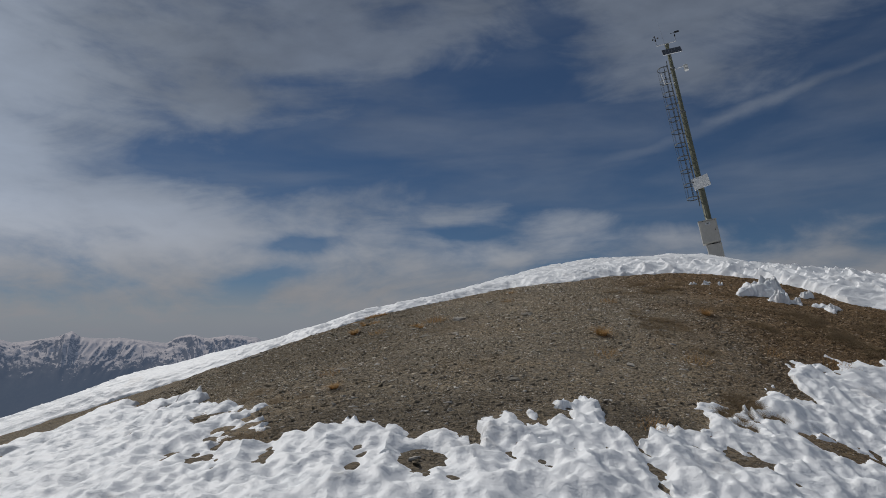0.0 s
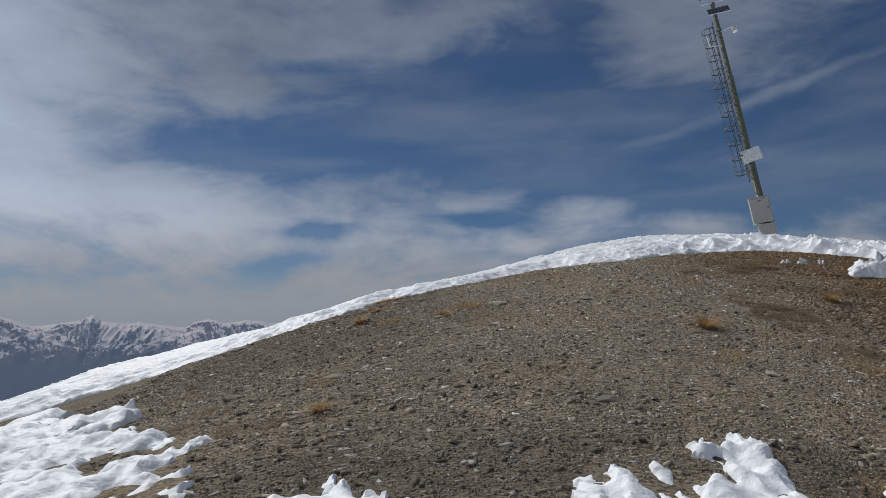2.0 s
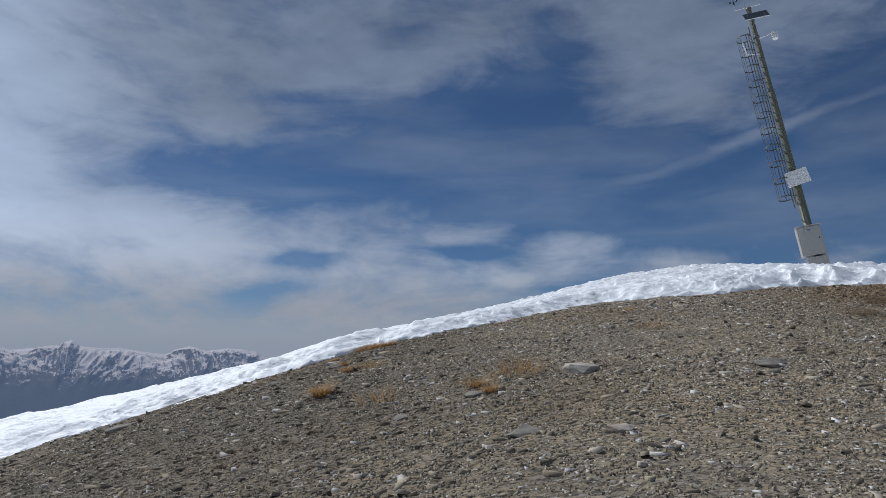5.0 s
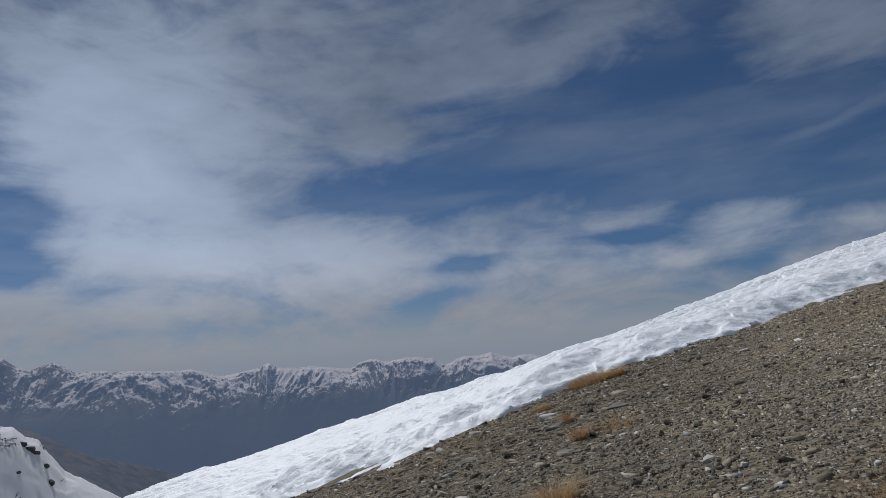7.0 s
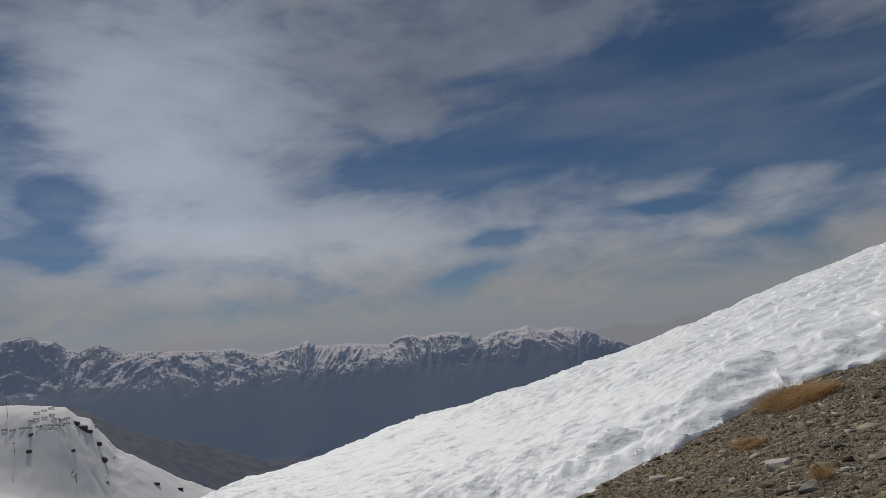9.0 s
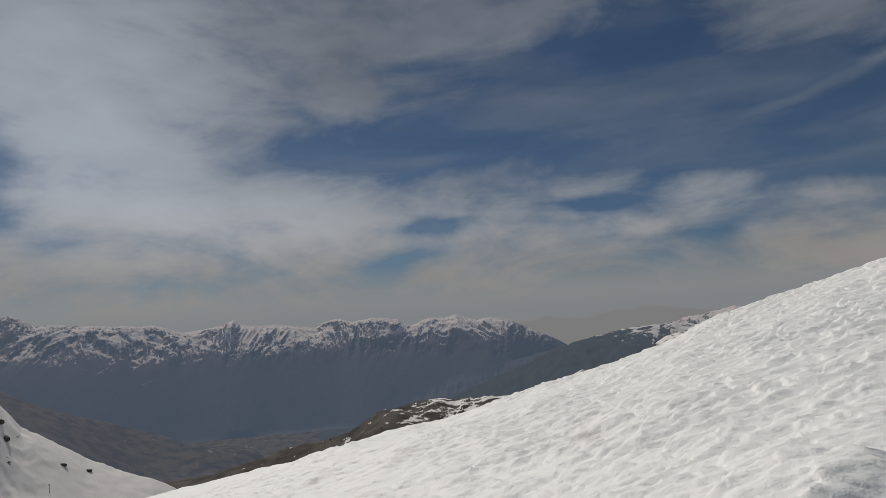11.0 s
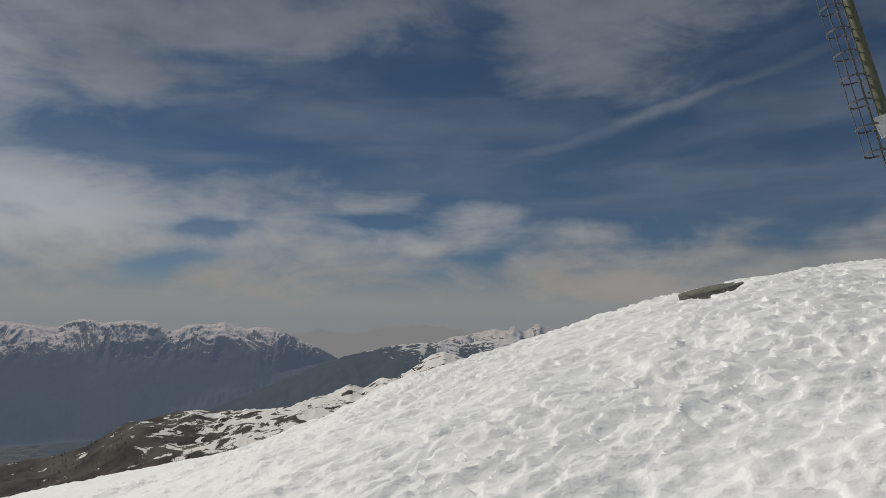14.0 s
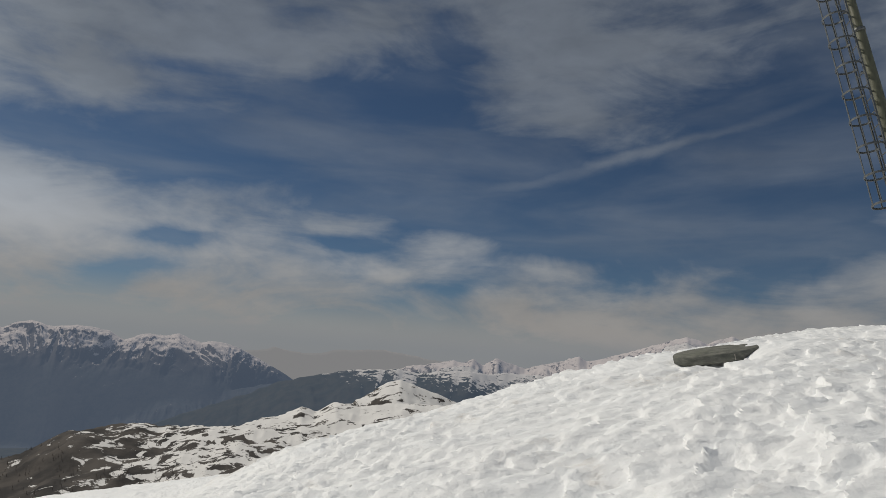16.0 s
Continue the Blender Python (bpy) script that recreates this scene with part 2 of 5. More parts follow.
def soil_material():
    mat, n, s, _ = material("shale_grit")
    p = place_of(n)
    big = n.noise(p, 0.45, 5.0, 0.6).outputs["Fac"]
    mid = n.noise(p, 3.5, 6.0, 0.7).outputs["Fac"]
    bent = n.add("ShaderNodeVectorMath", operation="MULTIPLY_ADD")
    n.put(bent.inputs[0], n.noise(p, 9.0, 3.0, 0.6).outputs["Color"])
    bent.inputs[1].default_value = (0.06, 0.06, 0.0)
    n.put(bent.inputs[2], p)
    flakes = []
    for scale, turn in ((26.0, 20), (58.0, 65)):
        grain = n.add("ShaderNodeTexVoronoi", feature="F1", distance="MANHATTAN")
        n.put(grain.inputs["Vector"], n.place(bent.outputs[0], turn=turn, scale=(0.7, 1.25, 0.4)))
        grain.inputs["Scale"].default_value = scale
        split = n.add("ShaderNodeSeparateColor")
        n.put(split.inputs[0], grain.outputs["Color"])
        flakes.append((split, grain))
    (a, first), (b, second) = flakes
    colour = n.mix(n.span(big, 0.36, 0.64), (0.29, 0.238, 0.165, 1), (0.37, 0.284, 0.18, 1))
    colour = n.mix(n.span(mid, 0.4, 0.75, 0.0, 0.55), colour, (0.13, 0.115, 0.095, 1))
    colour = n.mix(n.span(a.outputs[0], 0.2, 1.0, 0.0, 0.5), colour, (0.22, 0.205, 0.18, 1))
    colour = n.mix(n.span(b.outputs[0], 0.45, 0.8, 0.0, 0.7), colour, (0.055, 0.048, 0.04, 1))
    colour = n.mix(n.span(b.outputs[1], 0.955, 0.97, 0.0, 0.6), colour, (0.42, 0.4, 0.37, 1))
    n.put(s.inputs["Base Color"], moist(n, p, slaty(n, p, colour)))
    s.inputs["Roughness"].default_value = 0.9
    s.inputs["Specular IOR Level"].default_value = 0.15
    h = n.math("MULTIPLY_ADD", a.outputs[1], 1.0, n.math("MULTIPLY", n.math("ADD", first.outputs["Distance"], n.math("MULTIPLY", b.outputs[2], 0.6)), -0.9))
    bump(n, s, n.math("ADD", h, n.noise(p, 45.0, 4.0, 0.7).outputs["Fac"]), 0.7, 0.016)
    return mat


def chip_material():
    mat, n, s, _ = material("shale_chips")
    island = n.add("ShaderNodeNewGeometry").outputs["Random Per Island"]
    ramp = n.add("ShaderNodeValToRGB")
    n.put(ramp.inputs[0], island)
    e = ramp.color_ramp.elements
    e[0].position, e[0].color = 0.0, (0.105, 0.09, 0.072, 1)
    e[1].position, e[1].color = 1.0, (0.72, 0.7, 0.66, 1)
    for at, c in ((0.25, (0.165, 0.14, 0.105, 1)), (0.5, (0.3, 0.25, 0.18, 1)), (0.78, (0.42, 0.357, 0.26, 1)), (0.9, (0.55, 0.485, 0.39, 1)), (0.94, (0.72, 0.68, 0.62, 1))):
        e.new(at).color = c
    p = place_of(n)
    vein = n.noise(p, 25.0, 4.0, 0.6).outputs["Fac"]
    patch = n.noise(p, 0.6, 4.0, 0.6).outputs["Fac"]
    colour = n.mix(n.span(vein, 0.35, 0.7, 0.0, 0.35), ramp.outputs[0], (0.16, 0.134, 0.104, 1))
    colour = n.mix(n.span(patch, 0.5, 0.7, 0.0, 0.5), colour, (0.29, 0.217, 0.138, 1))
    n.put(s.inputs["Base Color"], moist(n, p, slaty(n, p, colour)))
    s.inputs["Roughness"].default_value = 0.9
    s.inputs["Specular IOR Level"].default_value = 0.15
    bump(n, s, vein, 0.4, 0.01)
    return mat


def stone_material(name, dark, light, rust):
    mat, n, s, _ = material(name)
    p = place_of(n)
    a = n.noise(n.place(p, scale=(1, 1, 3)), 7.0, 6.0, 0.65).outputs["Fac"]
    b = n.noise(p, 2.2, 4.0).outputs["Fac"]
    colour = n.mix(n.span(a, 0.3, 0.7), dark, light)
    colour = n.mix(n.span(b, 0.52, 0.72, 0.0, 0.6), colour, rust)
    n.put(s.inputs["Base Color"], colour)
    s.inputs["Roughness"].default_value = 0.85
    s.inputs["Specular IOR Level"].default_value = 0.2
    bump(n, s, a, 0.5, 0.02)
    return mat


def grass_material(name, pale, rich, dull):
    mat, n, s, out = material(name)
    island = n.add("ShaderNodeNewGeometry").outputs["Random Per Island"]
    own = n.add("ShaderNodeObjectInfo").outputs["Random"]
    colour = n.mix(island, rich, pale)
    colour = n.mix(n.math("MULTIPLY", own, 0.45), colour, dull)
    n.put(s.inputs["Base Color"], colour)
    s.inputs["Roughness"].default_value = 0.7
    thin = n.add("ShaderNodeBsdfTranslucent")
    n.put(thin.inputs[0], colour)
    both = n.add("ShaderNodeMixShader")
    both.inputs[0].default_value = 0.4
    n.put(both.inputs[1], s.outputs[0])
    n.put(both.inputs[2], thin.outputs[0])
    n.put(out.inputs[0], both.outputs[0])
    return mat


def plain_material(name, colour, rough, metal=0.0, wear=0.12, scale=6.0):
    mat, n, s, _ = material(name)
    p = place_of(n)
    a = n.noise(p, scale, 5.0, 0.65).outputs["Fac"]
    b = n.noise(n.place(p, scale=(9, 9, 0.7)), 3.0, 4.0, 0.6).outputs["Fac"]
    low = tuple(c * (1 - 2.2 * wear) for c in colour)
    high = tuple(min(1, c * (1 + wear)) for c in colour)
    n.put(s.inputs["Base Color"], n.mix(n.span(n.math("MULTIPLY_ADD", b, 0.5, n.math("MULTIPLY", a, 0.5)), 0.3, 0.7), (*low, 1), (*high, 1)))
    n.put(s.inputs["Roughness"], n.span(a, 0.3, 0.7, rough - 0.08, rough + 0.1))
    s.inputs["Metallic"].default_value = metal
    bump(n, s, a, 0.15, 0.004)
    return mat


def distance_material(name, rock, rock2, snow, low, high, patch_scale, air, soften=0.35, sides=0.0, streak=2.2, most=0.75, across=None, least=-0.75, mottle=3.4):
    """Mountainside: bare ground below, snow above a ragged line, on the flatter parts; air: distance haze, painted as
    an even glow.
    """
    mat, n, s, out = material(name)
    geo = n.add("ShaderNodeNewGeometry")
    p = geo.outputs["Position"]
    parts = n.add("ShaderNodeSeparateXYZ")
    n.put(parts.inputs[0], p)
    slope = n.add("ShaderNodeSeparateXYZ")
    n.put(slope.inputs[0], geo.outputs["Normal"])
    patches = n.noise(n.place(p, scale=(1, 1, streak)), patch_scale, 9.0, 0.66, distortion=0.6).outputs["Fac"]
    level = n.span(parts.outputs[2], low, high, least, most, smooth=False)
    if across:
        level = n.math("ADD", level, n.span(parts.outputs[0], *across))
    steep = n.span(slope.outputs[2], 0.6, 0.95, -0.75, 0.3)
    steep = n.math("MULTIPLY_ADD", n.span(slope.outputs[0], -0.4, 0.4, -1.0, 1.0), sides, steep)
    amount = n.math("ADD", n.math("ADD", level, steep), n.math("MULTIPLY", n.math("SUBTRACT", patches, 0.5), mottle))
    cover = n.span(amount, 0.0, soften)
    tone = n.noise(p, patch_scale * 0.6, 7.0, 0.6).outputs["Fac"]
    ground = n.mix(n.span(tone, 0.35, 0.65), rock, rock2)
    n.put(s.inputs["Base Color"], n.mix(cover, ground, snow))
    s.inputs["Roughness"].default_value = 0.95
    s.inputs["Specular IOR Level"].default_value = 0.1
    # stands in for the haze between: the surface itself glows
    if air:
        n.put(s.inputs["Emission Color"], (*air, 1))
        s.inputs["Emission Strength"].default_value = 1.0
    return mat


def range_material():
    """Snow on the open faces above a ragged line, rock on the ribs, dark woods below; bluish distance haze put in as a
    glow.
    """
    mat, n, s, out = material("far_mountains")
    geo = n.add("ShaderNodeNewGeometry")
    p = geo.outputs["Position"]
    parts, slope = n.add("ShaderNodeSeparateXYZ"), n.add("ShaderNodeSeparateXYZ")
    n.put(parts.inputs[0], p)
    n.put(slope.inputs[0], geo.outputs["Normal"])
    broad = n.noise(n.place(p, scale=(1, 0.5, 1.2)), 0.013, 5.0, 0.6, distortion=0.8).outputs["Fac"]
    fine = n.noise(n.place(p, turn=20, scale=(1, 0.5, 0.9)), 0.055, 8.0, 0.68, distortion=1.0).outputs["Fac"]
    amount = n.math("ADD", n.span(parts.outputs[2], -170, -20, -1.6, 0.65, smooth=False), n.span(slope.outputs[2], 0.6, 0.97, -0.7, 0.6))
    amount = n.math("MULTIPLY_ADD", n.span(slope.outputs[0], -0.5, 0.5, -1.0, 1.0), 0.35, amount)
    amount = n.math("MULTIPLY_ADD", n.math("SUBTRACT", broad, 0.5), 3.6, amount)
    amount = n.math("MULTIPLY_ADD", n.math("SUBTRACT", fine, 0.5), 5.0, amount)
    amount = n.math("ADD", amount, n.span(parts.outputs[0], -3300, -1900, -0.9, 0.0))
    cover = n.span(amount, 0.0, 0.7)
    # woods and snow are kept darker than life, to look veiled by haze
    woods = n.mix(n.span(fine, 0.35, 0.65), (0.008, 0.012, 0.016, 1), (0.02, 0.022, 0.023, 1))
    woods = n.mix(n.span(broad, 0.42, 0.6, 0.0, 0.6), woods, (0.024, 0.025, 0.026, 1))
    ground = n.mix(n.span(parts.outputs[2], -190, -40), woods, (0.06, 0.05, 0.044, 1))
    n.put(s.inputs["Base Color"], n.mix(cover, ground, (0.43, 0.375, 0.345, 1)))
    s.inputs["Roughness"].default_value = 0.95
    s.inputs["Specular IOR Level"].default_value = 0.1
    # the blue haze in front of the range, painted as an even glow of its surface
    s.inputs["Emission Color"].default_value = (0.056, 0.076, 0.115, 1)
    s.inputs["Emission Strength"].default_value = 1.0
    return mat


SNOW, SOIL, CHIPS = snow_material(), soil_material(), chip_material()
GRASS = grass_material("dry_grass", (0.6, 0.4, 0.18, 1), (0.34, 0.2, 0.075, 1), (0.34, 0.19, 0.075, 1))
OLD_GRASS = grass_material("old_flattened_grass", (0.4, 0.3, 0.17, 1), (0.2, 0.14, 0.075, 1), (0.16, 0.11, 0.06, 1))
SLATE = stone_material("slate", (0.12, 0.11, 0.093, 1), (0.28, 0.255, 0.215, 1), (0.15, 0.12, 0.085, 1))
PALE_STONE = stone_material("pale_stone", (0.26, 0.24, 0.205, 1), (0.55, 0.51, 0.45, 1), (0.36, 0.25, 0.15, 1))
DARK_ROCK = stone_material("dark_rock", (0.03, 0.03, 0.03, 1), (0.09, 0.085, 0.08, 1), (0.06, 0.045, 0.035, 1))
CONCRETE = stone_material("weathered_granite", (0.09, 0.095, 0.085, 1), (0.2, 0.2, 0.175, 1), (0.11, 0.12, 0.09, 1))
POLE_PAINT = plain_material("olive_grey_paint", (0.13, 0.135, 0.09), 0.45, 0.0)
STEEL = plain_material("dull_galvanised_steel", (0.16, 0.17, 0.17), 0.5, 0.4)
DARK_STEEL = plain_material("dark_steel", (0.05, 0.052, 0.055), 0.5, 0.3)
CABINET_GREY = plain_material("grey_cabinet_paint", (0.42, 0.41, 0.38), 0.5, 0.0, 0.06)
WHITE_PAINT = plain_material("white_paint", (0.72, 0.73, 0.72), 0.4, 0.0, 0.05)
ALUMINIUM = plain_material("aluminium", (0.62, 0.63, 0.64), 0.35, 0.9, 0.05)
SOLAR = plain_material("solar_cells", (0.02, 0.024, 0.035), 0.15, 0.0, 0.1, 20.0)
BLACK = plain_material("black_plastic", (0.02, 0.02, 0.022), 0.4)
WOOD = plain_material("grey_weathered_wood", (0.09, 0.07, 0.055), 0.8)
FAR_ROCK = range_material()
# haze colours as emission; the remote range is near-black and almost all glow
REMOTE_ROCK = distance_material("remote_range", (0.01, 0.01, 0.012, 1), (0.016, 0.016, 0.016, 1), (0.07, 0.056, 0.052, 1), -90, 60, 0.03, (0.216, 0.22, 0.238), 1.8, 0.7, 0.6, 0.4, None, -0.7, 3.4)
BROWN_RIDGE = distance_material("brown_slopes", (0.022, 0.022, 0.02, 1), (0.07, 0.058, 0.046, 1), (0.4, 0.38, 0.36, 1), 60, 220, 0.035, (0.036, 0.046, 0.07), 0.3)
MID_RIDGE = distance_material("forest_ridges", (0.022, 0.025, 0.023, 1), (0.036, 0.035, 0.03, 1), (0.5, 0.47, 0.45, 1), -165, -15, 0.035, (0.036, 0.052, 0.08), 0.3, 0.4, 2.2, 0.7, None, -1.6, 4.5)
HILLSIDE = distance_material("thawing_hillside", (0.042, 0.04, 0.04, 1), (0.1, 0.09, 0.083, 1), (0.7, 0.69, 0.68, 1), -330, -75, 0.022, None, 0.1, 0.0, 2.2, 0.55, (-480, -180, -0.75, -0.1), -0.58, 6.2)
SHOULDER = distance_material("shoulder_snow", (0.04, 0.036, 0.032, 1), (0.08, 0.066, 0.05, 1), (0.72, 0.71, 0.71, 1), -110, -75, 0.07, None, 0.25, 0.0, 2.2, 1.3)

# ---- the shape of the hill ----


def hash01(ix, iy, seed):
    with np.errstate(over="ignore"):
        h = ix.astype(np.int64).astype(np.uint32) * np.uint32(374761393) + iy.astype(np.int64).astype(np.uint32) * np.uint32(668265263) + np.uint32(seed * 974711 + 12345)
        h = (h ^ (h >> np.uint32(13))) * np.uint32(1274126177)
        h = (h ^ (h >> np.uint32(16))) * np.uint32(2246822519)
        return (h ^ (h >> np.uint32(15))).astype(np.float64) / 4294967295.0


def value_noise(x, y, seed=0):
    """Smooth noise from -1 to 1 with cells one unit wide."""
    ix, iy = np.floor(x), np.floor(y)
    fx, fy = x - ix, y - iy
    fx, fy = fx * fx * fx * (fx * (fx * 6 - 15) + 10), fy * fy * fy * (fy * (fy * 6 - 15) + 10)
    a, b = hash01(ix, iy, seed), hash01(ix + 1, iy, seed)
    c, d = hash01(ix, iy + 1, seed), hash01(ix + 1, iy + 1, seed)
    return 2 * (a + (b - a) * fx + (c - a) * fy + (a - b - c + d) * fx * fy) - 1


def fractal(x, y, octaves=5, seed=0, gain=0.5, ridged=False):
    total, amp, norm = np.zeros_like(x, dtype=float), 1.0, 0.0
    for k in range(octaves):
        v = value_noise(x * 2**k + 17.3 * k, y * 2**k - 9.1 * k, seed + k)
        total += amp * (1 - 2 * np.abs(v) if ridged else v)
        norm += amp
        amp *= gain
    return total / norm


def cups(x, y, seed):
    """Distance to the nearest of scattered middles: bowls with sharp rims, as the sun melts them into snow."""
    ix, iy = np.floor(x), np.floor(y)
    best = np.full(x.shape, 9.0)
    for dx in (-1, 0, 1):
        for dy in (-1, 0, 1):
            jx, jy = ix + dx, iy + dy
            px, py = jx + 0.1 + 0.8 * hash01(jx, jy, seed), jy + 0.1 + 0.8 * hash01(jx, jy, seed + 7)
            best = np.minimum(best, (x - px) ** 2 + (y - py) ** 2)
    return best


def scales(u, v, seed, lip=0.2):
    """Overlapping leaves: each cell rises slowly along u and breaks off at its far end; lip: how wide the break is."""
    iu, iv = np.floor(u), np.floor(v)
    one, two = np.full(u.shape, 9.0), np.full(u.shape, 9.0)
    rise, next_rise = np.zeros(u.shape), np.zeros(u.shape)
    for du in (-1, 0, 1):
        for dv in (-1, 0, 1):
            ju, jv = iu + du, iv + dv
            pu, pv = ju + 0.1 + 0.8 * hash01(ju, jv, seed), jv + 0.1 + 0.8 * hash01(ju, jv, seed + 7)
            d = np.hypot(u - pu, v - pv)
            own = u - pu + 0.5 * hash01(ju, jv, seed + 13) - 0.25
            closer, second = d < one, (d >= one) & (d < two)
            two = np.where(closer, one, np.where(second, d, two))
            next_rise = np.where(closer, rise, np.where(second, own, next_rise))
            one, rise = np.where(closer, d, one), np.where(closer, own, rise)
    k = 0.5 + 0.5 * np.clip((two - one) / lip, 0, 1)
    return k * rise + (1 - k) * next_rise


def plate(rise):
    """A leaf's rise, levelled off towards its lip."""
    up = np.maximum(rise + 0.1, 0)
    return up / (1 + (up / 0.42) ** 3) ** (1 / 3)


def smooth(v, a, b):
    k = np.clip((v - a) / (b - a), 0, 1)
    return k * k * (3 - 2 * k)


SWELLS = [(-4, 6, 0.519), (4, 8, 1.08), (12, 14, 1.086), (0, 16, 0.743), (6, 22, 0.877), (-6, 14, -0.237), (14, 26, -0.107), (-8, 24, 0.942), (2, 28, 1.16), (0, 0, 0.276), (10, 4, -2.697), (13, 32, 2.375), (-8, 32, -1.293)]
HUMPS = [(-9, 20, 0.14), (-6, 20.5, -0.039), (-3, 21.5, 0.012), (-1, 23, -0.138), (1.5, 24.5, -0.119), (4, 26, 0.04), (7, 28, -0.039), (10, 30.5, 0.048), (-7, 16.5, 0.3), (-3.5, 17, 0.05), (-3.5, 13, 0.2), (-1, 15, 0.18), (-6, 13, -0.08)]


def hill(x, y):
    """The height of the bare summit dome: a blunt cone, longer one way than the other, with broad swells."""
    x, y = np.asarray(x, float), np.asarray(y, float)
    dx, dy, turn = x - 9.845, y - 27.781, 4.2997
    u, v = math.cos(turn) * dx + math.sin(turn) * dy, -math.sin(turn) * dx + math.cos(turn) * dy
    h = 2.961 - 0.1552 * (np.sqrt(u * u + (1.421 * v) ** 2 + 5.351**2) - 5.351)
    for sx, sy, amount in SWELLS:
        h = h + amount * np.exp(-((x - sx) ** 2 + (y - sy) ** 2) / 50.0)
    for sx, sy, amount in HUMPS:
        h = h + amount * np.exp(-((x - sx) ** 2 + (y - sy) ** 2) / 9.0)
    out = np.maximum(0, np.hypot(x - 2, y - 20) - 34)
    return h - 0.006 * np.minimum(out, 40) ** 2 - 0.25 * np.maximum(0, out - 40)


def along(x, xs, ys):
    return np.interp(x, xs, ys)


EDGE_NEAR_X = [-30, -15, -11, -9, -5.2, -4.1, -3.2, -1.9, -1.3, -0.7, 0.1, 0.3, 0.45, 1.2, 1.62, 1.75, 1.95, 2.2, 2.5, 3.2, 4.3, 4.6, 4.75, 5.2, 6.6, 9, 14, 30]
EDGE_NEAR_Y = [14, 12.4, 11.0, 10.6, 10.2, 9.0, 7.9, 6.2, 5.7, 5.35, 5.3, 4.9, 5.4, 5.75, 5.8, 5.0, 5.4, 5.7, 6.2, 6.7, 7.5, 7.6, 8.4, 8.9, 9.5, 9.8, 12.6, 15]
EDGE_FAR_X = [-40, -12, -8, -5.5, -4.5, -3.6, -3.0, -2.2, -1.4, -0.2, 0.7, 1.9, 2.8, 3.6, 4.6, 6.4, 7.4, 7.8, 8.2, 9, 11, 40]
EDGE_FAR_Y = [12, 14.0, 14.6, 14.75, 14.6, 14.25, 14.05, 14.5, 15.2, 15.55, 16.5, 17.45, 16.95, 16.7, 16.7, 16.4, 15.3, 14.2, 12.9, 12.4, 12.0, 12]


def snow_edge(x, y):
    """How far inside the snow a place lies, in metres; below 0 the ground is bare."""
    ragged = 0.36 * fractal(x / 0.75, y / 0.5, 5, 11, 0.7) + 0.05 * value_noise(x / 0.09, y / 0.09, 15)
    tongue = fractal(x / 0.62 + 0.1 * y, y / 1.15, 4, 13, 0.62) * (1 - 0.35 * smooth(x, 2.0, 3.5)) + 0.3 * fractal(x / 0.17, y / 0.34, 3, 14, 0.6)
    near = along(x, EDGE_NEAR_X, EDGE_NEAR_Y) - y + np.maximum(tongue, -0.5) + 0.45 * ragged + 0.12 * fractal(x / 0.11, y / 0.11, 3, 18, 0.65) + 0.13 + 0.2 * smooth(x, 0.0, -1.5) + 0.4 * smooth(x, 2.3, 4.0)
    soft = 0.1 * fractal(x / 0.7, y / 0.7, 3, 21) + 0.1 * fractal(x / 0.26, y / 0.26, 3, 25, 0.6)
    far = y - along(x, EDGE_FAR_X, EDGE_FAR_Y) + soft
    inside = np.maximum(near, far)
    # small melt holes along the lower edge
    pits = 0.5 * (0.54 - fractal(x / 0.36, y / 0.3, 4, 17, 0.65)) + 0.6 * np.maximum(inside - 0.2, 0) + smooth(y, 9.5, 12.0)
    inside = np.minimum(inside, pits)
    for px, py, r in ((3.0, 6.95, 0.16), (3.75, 7.3, 0.14)):
        inside = np.maximum(inside, r - np.hypot(x - px, y - py) + 1.2 * ragged)
    for px, py, r in ((-7.2, 10.9, 1.1), (-5.3, 9.2, 0.3), (-5.0, 7.3, 0.3), (-5.7, 8.5, 0.4), (-6.5, 10.3, 0.6), (-1.75, 5.6, 0.2), (-2.4, 6.7, 0.14), (2.85, 5.6, 0.06), (4.1, 6.5, 0.06), (-0.15, 5.0, 0.1)):
        inside = np.minimum(inside, np.hypot(x - px, (y - py) * 1.3) - r - 0.6 * ragged)
    return inside


